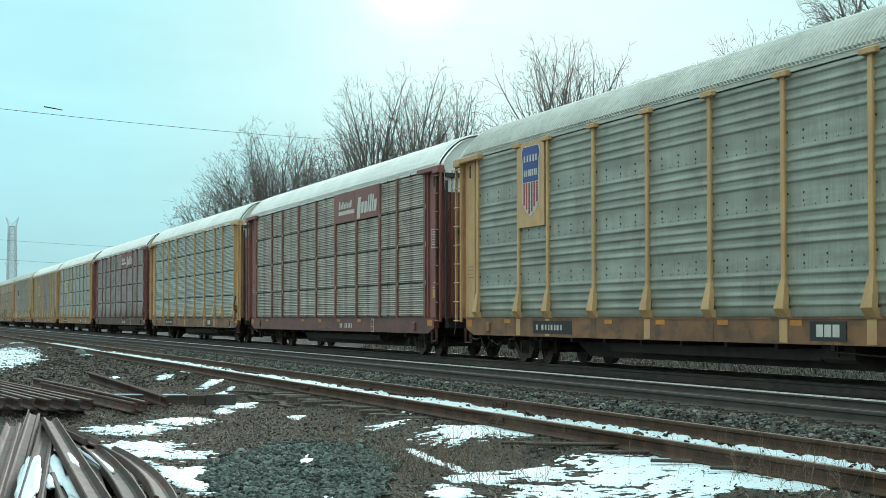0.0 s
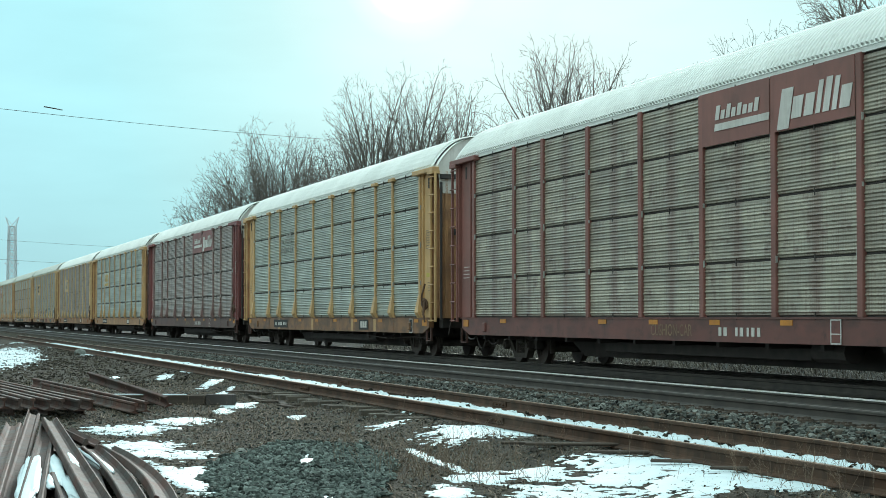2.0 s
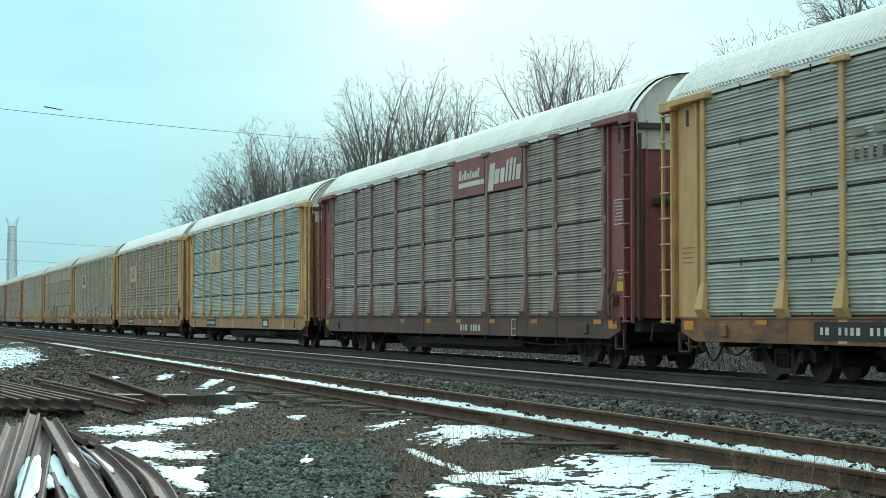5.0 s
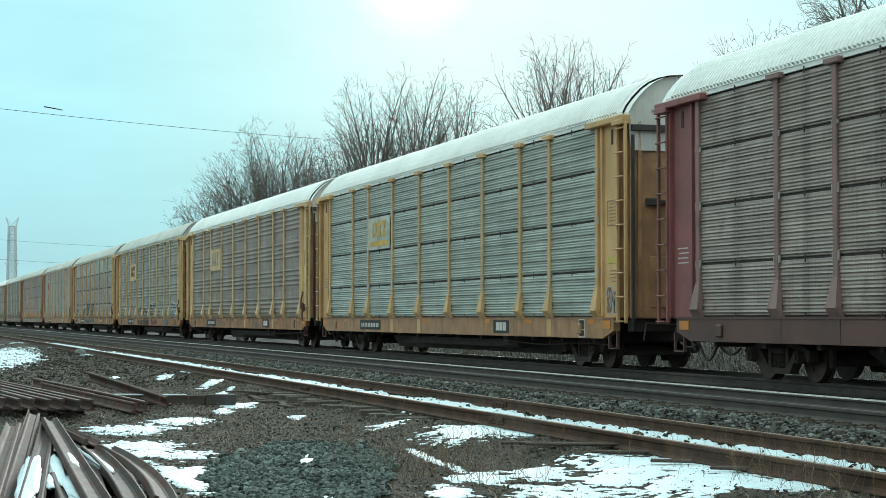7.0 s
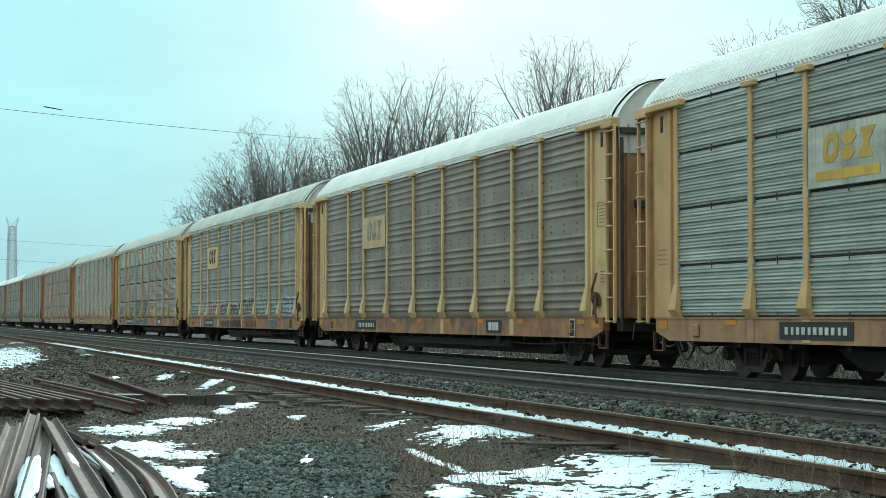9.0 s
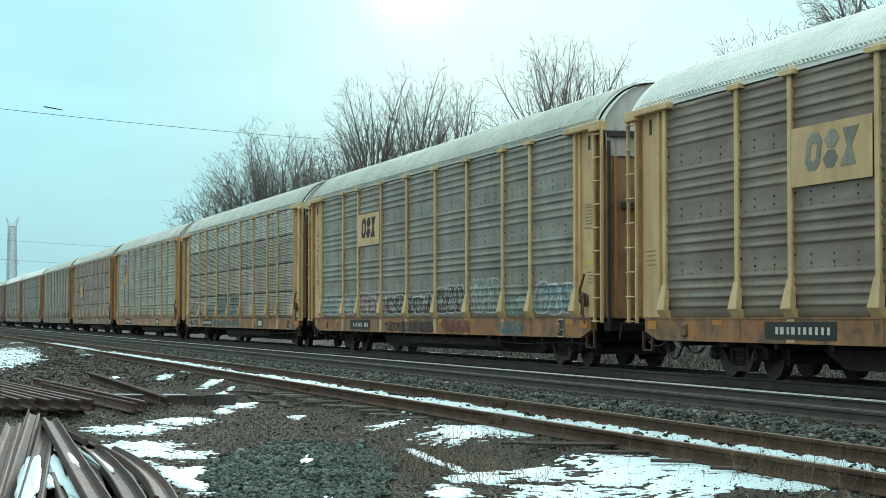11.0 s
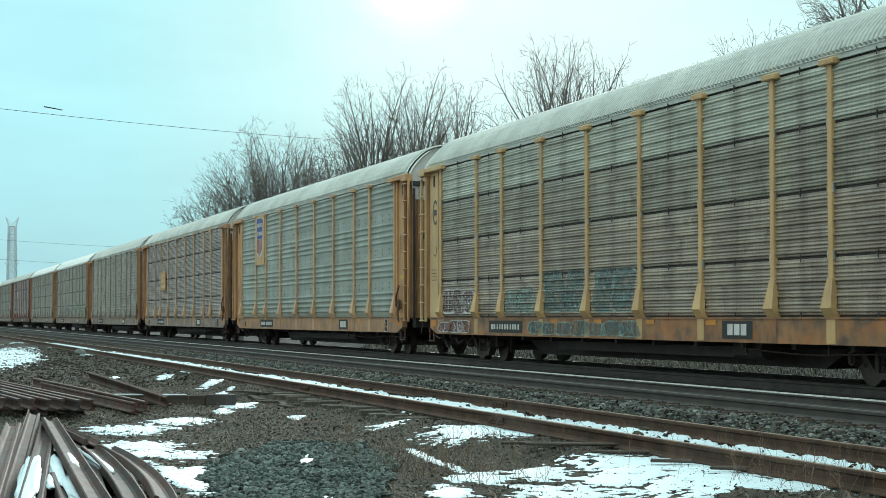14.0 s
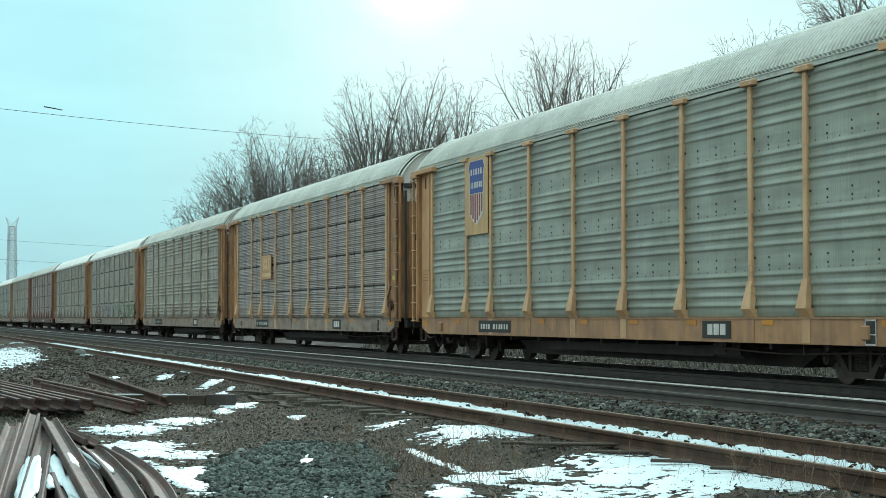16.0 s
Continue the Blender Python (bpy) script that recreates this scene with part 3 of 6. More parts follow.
def stones(name, places, material, label, small=False):
    """places: (x, y, z, size). Angular stones in one mesh."""
    bm = bmesh.new()
    if small:
        bmesh.ops.create_cone(bm, cap_ends=True, segments=5, radius1=0.60, radius2=0.16, depth=0.5)
    else:
        bmesh.ops.create_icosphere(bm, subdivisions=1, radius=0.5)
    bmesh.ops.triangulate(bm, faces=bm.faces)
    base = np.array([v.co[:] for v in bm.verts])
    fs = np.array([[v.index for v in f.verts] for f in bm.faces])
    bm.free()
    rng = np.random.default_rng(len(places))
    shapes = [base * rng.uniform(0.38, 1.42, (len(base), 1)) * rng.uniform(0.55, 1.35, (1, 3)) * (1, 1, 0.75) for _ in range(14)]
    vs, ff = [], []
    for k, (x, y, z, s) in enumerate(places):
        a = rng.uniform(0, 6.28)
        c, d = math.cos(a), math.sin(a)
        t = rng.uniform(-0.6, 0.6)
        p = shapes[k % 14] * s
        p = p @ np.array([[1, 0, 0], [0, math.cos(t), math.sin(t)], [0, -math.sin(t), math.cos(t)]])
        p = p @ np.array([[c, d, 0], [-d, c, 0], [0, 0, 1]])
        vs.append(p + (x, y, z))
        ff.append(fs + k * len(base))
    me = pydata(name, np.concatenate(vs).tolist(), np.concatenate(ff).tolist(), material)
    return tagged(new(name, me), label, "gravel", kind="stuff")


def scatter(n, x0, x1, y0, y1, s0, s1, sink=0.15, keep=None):
    out = []
    while len(out) < n:
        x, y = x0 + (x1 - x0) * random.random() ** 0.75, random.uniform(y0, y1)
        if keep and not keep(x, y):
            continue
        s = random.uniform(s0, s1) * random.choice((0.7, 1.0, 1.0, 1.3))
        out.append((x, y, ground_z(x, y) + s * sink, s))
    return out


def in_heap(x, y):
    u = x + 18.9
    v = y - 4.10 + 0.235 * u
    ragged = 0.30 * noise.noise((x * 1.1, y * 1.6, 0)) + 0.25 * noise.noise((x * 4.5, y * 4.5, 3))
    return (u / 4.0) ** 2 + (v / 1.0) ** 2 < 1 + ragged and snow_field(x, y) < 0


stones("ballast_stones", scatter(16000, -75, -13, 9.32, 10.52, 0.035, 0.075), STONE, "grey crushed-stone ballast beside the near main track")
stones("ballast_stones_main", scatter(5000, -90, -15, 10.85, 14.4, 0.04, 0.075, 0.05), STONE, "grey crushed-stone ballast between the main tracks", True)
stones("gravel_heap", scatter(14000, -23.6, -14.0, 2.2, 6.2, 0.022, 0.054, 0.45, in_heap), GREENSTONE, "spread of green-grey crushed gravel on the ground")
stones("loose_stones", scatter(5200, -48, -12.5, 0.6, 9.1, 0.018, 0.05, 0.2, lambda x, y: snow_field(x, y) < 0.0), STONE, "loose small stones on the muddy ground")

stones("track_litter", [(x, y, ground_z(x, y) + 0.05, s_) for x, y, z, s_ in scatter(260, -60, -12.5, 8.1, 9.08, 0.02, 0.075)], CLOD, "bits of bark, stone and earth lying between the siding rails")
stones("snow_litter", [(x, y, ground_z(x, y) + max(snow_field(x, y), 0) * 0.8, s_) for x, y, z, s_ in scatter(700, -30, -12.5, 1.5, 8.0, 0.008, 0.032, 0.1, lambda x, y: snow_field(x, y) > 0.003)], CLOD, "specks of bark and earth on the snow", True)
stones("earth_clods", scatter(38000, -46, -12.5, 0.4, 7.6, 0.008, 0.034, 0.1, lambda x, y: snow_field(x, y) < 0.004 and not in_heap(x, y)), CLOD, "dark lumps of wet earth and bark litter", True)

# ---------------------------------------------------------------- dead grass


def blades(name, spots, material, label, tall, lean, wide, flat=0.0):
    vs, fs = [], []
    rng = random.Random(len(spots))
    for x, y in spots:
        z = ground_z(x, y) - 0.005
        a, h = rng.uniform(0, 6.28), tall * rng.uniform(0.4, 1.3)
        l = h * rng.uniform(0.1, lean)
        dx, dy = math.cos(a), math.sin(a)
        wx, wy = -dy * wide / 2, dx * wide / 2
        b = len(vs)
        bend = rng.uniform(0.3, 0.7)
        hz = h * (1 - flat * rng.uniform(0.55, 1.0))
        vs += [(x - wx, y - wy, z), (x + wx, y + wy, z), (x + dx * l * 0.35 + wx, y + dy * l * 0.35 + wy, z + hz * 0.6), (x + dx * l * 0.35 - wx, y + dy * l * 0.35 - wy, z + hz * 0.6),
               (x + dx * l, y + dy * l, z + hz * (0.6 + 0.4 * bend))]
        fs += [(b, b + 1, b + 2, b + 3), (b + 3, b + 2, b + 4)]
    return tagged(new(name, pydata(name, vs, fs, material)), label, "dead grass", kind="stuff")


def tufts(n, per, x0, x1, y0, y1, r, keep=None):
    out = []
    while len(out) < n * per:
        x, y = random.uniform(x0, x1), random.uniform(y0, y1)
        if keep and not keep(x, y):
            continue
        out += [(x + random.gauss(0, r), y + random.gauss(0, r)) for _ in range(per)]
    return out


bare = lambda x, y: snow_field(x, y) < -0.005 and not in_heap(x, y)
stones("far_clods", scatter(5000, -95, -42, 0.5, 7.6, 0.04, 0.12, 0.1, lambda x, y: snow_field(x, y) < 0.004), CLOD, "dark lumps of earth further down the yard", True)
blades("far_brush", tufts(260, 8, -110, -42, 1.0, 7.4, 0.4), BRUSH, "low dead brush further down the yard", 0.12, 1.5, 0.02, 0.5)
blades("dead_grass", tufts(2600, 10, -46, -12, 2.0, 7.5, 0.14, bare), STRAW, "flattened dead brown grass on the yard ground", 0.09, 2.2, 0.005, 0.85)


def weeds(spots):
    """Tangled dry stalks with side shoots."""
    vs, fs = [], []
    rng = random.Random(5)

    def stem(p, d, length, r, depth):
        n = 4
        b = len(vs)
        pts = [p]
        for i in range(n):
            d = (d + Vector((rng.gauss(0, 0.16), rng.gauss(0, 0.16), rng.gauss(-0.02, 0.10)))).normalized()
            p = p + d * (length / n)
            pts.append(p)
        for i, q in enumerate(pts):
            u = d.orthogonal().normalized()
            w = d.cross(u)
            rr = r * (1 - 0.6 * i / n)
            vs.extend(tuple(q + u * (rr * math.cos(a)) + w * (rr * math.sin(a))) for a in (0, 2.094, 4.189))
        for i in range(n):
            for k in range(3):
                fs.append((b + i * 3 + k, b + i * 3 + (k + 1) % 3, b + i * 3 + 3 + (k + 1) % 3, b + i * 3 + 3 + k))
        if depth:
            for _ in range(rng.randrange(1, 5)):
                k = rng.randrange(1, n + 1)
                dd = (d + Vector((rng.gauss(0, 0.6), rng.gauss(0, 0.6), rng.uniform(0.0, 0.5)))).normalized()
                stem(pts[k], dd, length * rng.uniform(0.2, 0.5), r * 0.6, depth - 1)

    for x, y in spots:
        a, t = rng.uniform(0, 6.283), abs(rng.gauss(0, 0.55))
        stem(Vector((x, y, ground_z(x, y) - 0.01)), Vector((math.sin(t) * math.cos(a), math.sin(t) * math.sin(a), math.cos(t))), rng.uniform(0.15, 0.5), 0.0024, 2)
    return tagged(new("weed_stalks", pydata("weed_stalks", vs, fs, TWIG)), "dry bare tangled weed stalks by the siding", "weeds", kind="stuff")


weeds(tufts(75, 3, -19.5, -16.5, 4.6, 6.0, 0.15) + tufts(38, 3, -15.6, -12.8, 7.0, 8.5, 0.15) + tufts(16, 2, -22, -16, 6.9, 8.6, 0.2) + tufts(30, 2, -34, -20, 3.0, 7.2, 0.2))
blades("ground_litter", tufts(2200, 4, -44, -12, 1.6, 7.6, 0.25, bare), TWIG, "pale broken stalks and bark bits lying on the ground", 0.17, 2.6, 0.009, 0.97)
blades("verge_grass", tufts(8000, 10, -80, -8, 18.0, 22.4, 0.3), DRYBANK, "dense dead grass on the bank behind the tracks", 0.20, 1.2, 0.018, 0.35)

# ---------------------------------------------------------------- scrap rails


def scrap_rail(p, q, roll=0.0, bow=0.0, label="rusty scrap rail lying on the heap", group="scrap rails"):
    p, q = Vector(p), Vector(q)
    side = (q - p).cross(Vector((0, 0, 1))).normalized()
    n = 14
    pts = [p.lerp(q, i / n) + side * bow * 4 * (i / n) * (1 - i / n) for i in range(n + 1)]
    o = pts[0].copy()
    r = new("scrap_rail", mesh_of("scrap_rail", sweep(bmesh.new(), RAIL, [v - o for v in pts], radians(roll)), DULL))
    r.location = o
    return tagged(r, label, "rail", group=group)


# a tidy row of rails, and some thrown across beside them
for i in range(7):
    y = 1.78 + 0.21 * i
    scrap_rail((-30.2 + 0.16 * i + 0.3 * (i % 2), y, -0.37), (-42.2 + 0.2 * i, y - 0.95, -0.39), bow=0.012 * (i % 3 - 1), label="rusty rail in a row of stacked scrap rails", group="stacked rails")
for i in range(3):
    scrap_rail((-30.6, 1.95 + 0.55 * i, -0.52), (-42.0, 1.1 + 0.5 * i, -0.54), label="rusty rail in a row of stacked scrap rails", group="stacked rails")
scrap_rail((-30.4, 4.02, -0.46), (-41.0, 3.02, -0.40), 0, 0.02)
scrap_rail((-31.6, 4.56, -0.43), (-38.6, 3.98, -0.20), 18, 0.02)
scrap_rail((-30.2, 3.80, -0.47), (-39.5, 3.05, -0.44), -10)
# heap in front, fanned out towards the eye, on a lower layer of the same scrap
scrap_rail((-24.46, 1.93, -0.29), (-13.30, 0.88, -0.31), 78, 0.0)
scrap_rail((-23.40, 1.99, -0.23), (-12.60, 1.46, -0.26), -74, 0.0)
scrap_rail((-22.54, 1.36, -0.23), (-13.18, 0.57, -0.29), 80, 0.0)
scrap_rail((-26.05, 1.84, -0.25), (-14.37, 0.78, -0.37), 100, 0.0)
scrap_rail((-19.81, 2.11, -0.33), (-13.85, 1.84, -0.35), -82, -0.05)
scrap_rail((-19.56, 2.25, -0.33), (-13.89, 2.05, -0.34), -70, -0.1)
scrap_rail((-16.24, 1.51, -0.29), (-13.06, 1.34, -0.30), -88, 0.0)
scrap_rail((-22.84, 2.10, -0.32), (-20.11, 2.16, -0.32), -66, 0.0, "short rusty piece of rail on its side")
scrap_rail((-23.02, 1.49, -0.52), (-12.55, 0.60, -0.52), 0, 0.0, "rusty scrap rail low in the heap")
scrap_rail((-22.35, 1.65, -0.52), (-12.48, 0.81, -0.52), 90, 0.0, "rusty scrap rail low in the heap")
scrap_rail((-21.69, 1.78, -0.52), (-12.42, 1.02, -0.52), 0, 0.0, "rusty scrap rail low in the heap")
scrap_rail((-22.86, 2.04, -0.52), (-12.36, 1.23, -0.52), -80, 0.0, "rusty scrap rail low in the heap")
scrap_rail((-22.18, 2.21, -0.52), (-12.29, 1.46, -0.52), 0, 0.0, "rusty scrap rail low in the heap")
scrap_rail((-21.50, 2.39, -0.52), (-12.23, 1.67, -0.52), 90, 0.0, "rusty scrap rail low in the heap")


def snow_lump(a, b, wide, thick):
    """Smooth lump of snow lying from a to b."""
    a, b = Vector(a), Vector(b)
    bm = bmesh.new()
    bmesh.ops.create_uvsphere(bm, u_segments=28, v_segments=14, radius=1.0)
    e = (b - a).normalized()
    u = e.cross(Vector((0, 0, 1))).normalized()
    w = u.cross(e)
    half, mid = (b - a).length / 2, (a + b) / 2
    for v in bm.verts:
        k = 1 + 0.45 * noise.noise(v.co * 1.6 + mid) + 0.22 * noise.noise(v.co * 4.5 + mid)
        sq = lambda t: math.copysign(abs(t) ** 0.6, t)
        v.co = e * (sq(v.co.x) * half * k) + u * (sq(v.co.y) * wide * k) + w * (v.co.z * thick * k)
    for f in bm.faces:
        f.smooth = True
    ob = new("snow_lump", mesh_of("snow_lump", bm, SNOW))
    ob.location = mid
    tagged(ob, "rounded lump of white snow resting on scrap rails", "snow", group="snow on the scrap heap")


snow_lump((-18.05, 1.34, -0.26), (-13.57, 0.94, -0.26), 0.08, 0.016)
snow_lump((-18.33, 1.64, -0.24), (-16.38, 1.56, -0.24), 0.055, 0.03)
snow_lump((-18.10, 1.51, -0.27), (-15.09, 1.34, -0.28), 0.062, 0.022)
snow_lump((-16.30, 1.46, -0.28), (-13.75, 1.35, -0.27), 0.06, 0.02)
snow_lump((-16.34, 1.30, -0.28), (-14.97, 1.25, -0.28), 0.05, 0.025)
snow_lump((-20.09, 1.97, -0.33), (-16.80, 1.91, -0.32), 0.05, 0.035)
snow_lump((-21.36, 1.37, -0.24), (-20.27, 1.31, -0.24), 0.03, 0.02)


def beam():
    bm = box(-0.95, 0.95, -0.10, 0.10, 0.0, 0.17, 0.012)
    b = new("timber_beam", mesh_of("timber_beam", bm, GREYWOOD))
    b.matrix_world = pose(-33.6, 4.55, -0.49, 0, 0, 70)
    tagged(b, "old grey timber beam with snow on top", "timber")
    s = new("snow_strip", mesh_of("snow_strip", box(-0.8, 0.6, -0.075, 0.075, 0.172, 0.188, 0.006), SNOW))
    s.matrix_world = b.matrix_world
    tagged(s, "thin strip of snow on the timber beam", "snow")
    c = new("steel_box", mesh_of("steel_box", box(-0.25, 0.25, -0.10, 0.10, 0, 0.19, 0.01), BLACK))
    c.matrix_world = pose(-33.15, 5.70, -0.49, 0, 0, 64)
    tagged(c, "dark square-ended steel offcut beside the beam", "scrap metal")


beam()

for i in range(8):
    L_ = random.uniform(0.5, 1.1)
    b = new("rotten_plank", mesh_of("rotten_plank", box(-L_ / 2, L_ / 2, -0.06, 0.06, 0, 0.035, 0.008), GREYWOOD))
    b.matrix_world = pose(-36.5 + i * 0.6, 6.85 + random.uniform(-0.15, 0.15), ground_z(-36.5 + i * 0.6, 6.9) + 0.005, 0, random.uniform(-2, 2), random.uniform(-30, 60))
    tagged(b, "grey rotten plank lying beside the siding", "plank", group="rotten planks")
for bx, by, rz, L_ in ((-19.8, 7.0, 62, 0.9), (-19.4, 7.25, 70, 1.1), (-18.2, 7.3, 66, 0.6), (-17.0, 7.35, 60, 0.4), (-16.0, 7.5, 55, 0.35)):
    b = new("rotten_plank", mesh_of("rotten_plank", box(-L_ / 2, L_ / 2, -0.05, 0.05, 0, 0.03, 0.008), GREYWOOD))
    b.matrix_world = pose(bx, by, ground_z(bx, by) + 0.03, 0, 0, rz)
    tagged(b, "grey rotten plank lying beside the siding", "plank", group="rotten planks")


def rock(x, y, size, label):
    bm = bmesh.new()
    bmesh.ops.create_icosphere(bm, subdivisions=2, radius=size)
    for v in bm.verts:
        v.co *= 1 + 0.35 * noise.noise(v.co * (3 / size) * 0.5 + Vector((x, y, 0)))
        v.co.z *= 0.7
    r = new("stone", mesh_of("stone", bm, CLOD if "dark" in label else STONE))
    r.location = (x, y, ground_z(x, y) + size * 0.4)
    tagged(r, label, "stone")


rock(-21.6, 9.0, 0.095, "dark lump of stone between the siding rails")
rock(-21.1, 3.86, 0.07, "pale stone on the gravel")
# stands in for a clump of straw, with the stones' shape and colour
rock(-74.4, 7.25, 0.22, "pale lump for a straw clump at the siding's edge")
rock(-20.9, 8.6, 0.08, "dark stone between the siding rails")

# ---------------------------------------------------------------- autorack cars
LENGTH, HALF, SILL0, SILL1, EAVE = 27.1, 1.53, 0.64, 1.05, 4.93
POSTS = (1.65, 4.50, 6.45, 9.25, 12.05, 14.85, 17.65, 20.40, 22.35, 25.40)
ROWS = (1.07, 1.99, 3.01, 4.01, 4.93)
ARCH = [(1.545, 4.955), (1.552, 5.040), (1.540, 5.058), (1.465, 5.195), (1.325, 5.368), (1.17, 5.525), (1.0, 5.65), (0.80, 5.735), (0.56, 5.79), (0.30, 5.815), (0.0, 5.825)]
ROOF_LINE = [(-y, z) for y, z in ARCH] + [(y, z) for y, z in ARCH[-2::-1]]
FAR_LINE = [p for k, p in enumerate(ROOF_LINE) if k in (0, 1, 2, 20, 19, 18) or k % 2 == 0]


def roof_mesh(line=None):
    """Arched roof over a plain fascia: rounded ribs run across the car and end above the fascia."""
    bm = bmesh.new()
    cols = []
    pitch, x, end = 0.140, -0.50, -LENGTH + 0.56
    prof = ((0.0, 0.0), (0.056, 0.0), (0.059, 0.038), (0.068, 0.054), (0.084, 0.061), (0.108, 0.061), (0.124, 0.054), (0.134, 0.036), (0.138, 0.0))
    xs = [(-0.28, 0.02), (-0.49, 0.02)]
    while x > end:
        xs += [(x - a, h) for a, h in prof]
        x -= pitch
    xs += [(end - 0.01, 0.02), (-LENGTH + 0.28, 0.02)]
    line = line or ROOF_LINE
    last = len(line) - 1
    for xx, h in xs:
        ring = []
        for k, (y, z) in enumerate(line):
            edge = 0.0 if min(k, last - k) < 2 else h
            d = Vector((y, z - 4.2)).normalized() * edge
            ring.append(bm.verts.new((xx, y + d.x, z + d.y)))
        cols.append(ring)
    for a, b in zip(cols, cols[1:]):
        for i in range(len(a) - 1):
            bm.faces.new((a[i], a[i + 1], b[i + 1], b[i]))
    bmesh.ops.recalc_face_normals(bm, faces=bm.faces)
    return bm


def roof_rail_mesh():
    """Rounded lip along the roof's fascia, and the drip edge under it."""
    bm = box(-LENGTH + 0.4, -0.4, -HALF - 0.032, -HALF + 0.02, 5.022, 5.042, 0.005)
    add_box(bm, -LENGTH + 0.4, -0.4, -HALF - 0.026, -HALF + 0.06, 4.945, 4.958)
    return bm


def end_cap_mesh():
    """Smooth arched cap sheet at a car's end, x from 0 to -0.42."""
    bm = bmesh.new()
    cols = []
    for xx, k in ((-0.02, 0.982), (-0.30, 0.982)):
        cols.append([bm.verts.new((xx, y * k, 5.0 + (z - 5.0) * k)) for y, z in ROOF_LINE])
    a, b = cols
    for i in range(len(a) - 1):
        bm.faces.new((a[i], b[i], b[i + 1], a[i + 1]))
    return bm


def end_plate_mesh():
    """Upper end sheet under the roof's arch, x about -0.10."""
    bm = bmesh.new()
    pts = [(-1.44, 4.30)] + [(y * 0.972, 5.0 + (z - 5.0) * 0.972) for y, z in ROOF_LINE] + [(1.44, 4.30)]
    a = [bm.verts.new((-0.10, y, z)) for y, z in pts]
    b = [bm.verts.new((-0.14, y, z)) for y, z in pts]
    bm.faces.new(a)
    bm.faces.new(b[::-1])
    for i in range(len(a)):
        bm.faces.new((a[i], b[i], b[(i + 1) % len(a)], a[(i + 1) % len(a)]))
    bmesh.ops.recalc_face_normals(bm, faces=bm.faces)
    return bm


def corrugated(width, z0, z1, wave, soft=False):
    """A panel with horizontal ribs; wave: the height offset of each step up the panel. Faces -y."""
    bm = bmesh.new()
    cols = []
    for x in (0.0, -0.03, -width + 0.03, -width):
        flat = 0.0 if x in (-0.03, -width + 0.03) else 1.0
        cols.append([bm.verts.new((x, -h * (1 - flat), z)) for z, h in wave])
    for a, b in zip(cols, cols[1:]):
        for i in range(len(a) - 1):
            bm.faces.new((a[i], b[i], b[i + 1], a[i + 1]))
    for f in bm.faces:
        f.smooth = soft
    bmesh.ops.recalc_face_normals(bm, faces=bm.faces)
    if sum(f.normal.y for f in bm.faces) > 0:
        bmesh.ops.reverse_faces(bm, faces=bm.faces)
    return bm


def fine_wave(z0, z1, twin=False):
    out, z, h = [(z0, 0.0), (z0 + 0.012, 0.012)], z0 + 0.03, 0.022
    n = int((z1 - z0 - 0.06) / 0.105)
    p = (z1 - z0 - 0.06) / n
    for i in range(n):
        b = z + i * p
        if twin:
            d = (1.14, 0.76, 0.98)[i % 3]
            out += [(b, 0.010), (b + p * 0.22, 0.010 + h * d), (b + p * 0.48, 0.012), (b + p * 0.53, 0.012), (b + p * 0.72, 0.010 + h * 0.40 * d), (b + p * 0.97, 0.011)]
        else:
            # a broad rib and a narrow one by turns
            d = (1.55, 0.80)[i % 2]
            out += [(b, 0.010), (b + p * 0.10, 0.011), (b + p * 0.22, 0.012 + h * d), (b + p * 0.32, 0.012 + h * d), (b + p * 0.54, 0.011), (b + p * 0.63, 0.011), (b + p * 0.73, 0.012 + h * d * 0.32), (b + p * 0.79, 0.012 + h * d * 0.32), (b + p * 0.97, 0.011)]
    return out + [(z1 - 0.012, 0.010), (z1, 0.0)]


def band_wave():
    """Ribs in groups of four with flat bolted bands between."""
    out, z, h = [(1.07, 0.0), (1.08, 0.01)], 1.17, 0.024
    for k, n in enumerate((4, 4, 4, 5)):
        for i in range(n):
            out += [(z + dz, 0.010 + h * k_) for dz, k_ in ((0.0, 0.0), (0.040, 0.0), (0.052, 0.10), (0.066, 0.52), (0.078, 0.90), (0.088, 1.0), (0.100, 0.93), (0.124, 0.50), (0.146, 0.10), (0.158, 0.0))]
            z += 0.164
        z += 0.324
    return [(a, b) for a, b in out if a < 4.88] + [(4.92, 0.01), (4.93, 0.0)]


BANDS = (1.97, 2.95, 3.93)


def bolts_mesh():
    bm = bmesh.new()
    for i in range(9):
        a, b = POSTS[i] + 0.10, POSTS[i + 1] - 0.10
        n = 3 if b - a > 2.2 else 2
        for z in BANDS:
            for k in range(n):
                x = -(a + (b - a) * (k + 0.72) / (n + 0.44))
                for dz in (-0.065, 0.065):
                    add_box(bm, x - 0.012, x + 0.012, -HALF - 0.014, -HALF + 0.006, z + dz - 0.015, z + dz + 0.015)
            for k in range(2 * n + 1):
                x = -(a + (b - a) * (k + 0.5) / (2 * n + 1))
                add_box(bm, x - 0.007, x + 0.007, -HALF - 0.008, -HALF + 0.006, z - 0.145, z - 0.125)
            for x in (-a - 0.01, -b + 0.01):
                add_box(bm, x - 0.013, x + 0.013, -HALF - 0.020, -HALF + 0.006, z + 0.05, z + 0.085)
    return bm


def clips_mesh():
    """Small dark locking tabs on the seams between panel rows."""
    bm = bmesh.new()
    for i in range(9):
        x = -(POSTS[i] + POSTS[i + 1]) / 2
        for z in (1.09,) + ROWS[1:]:
            add_box(bm, x - 0.011, x + 0.011, -HALF - 0.048, -HALF - 0.034, z - 0.07, z + 0.05)
    return bm


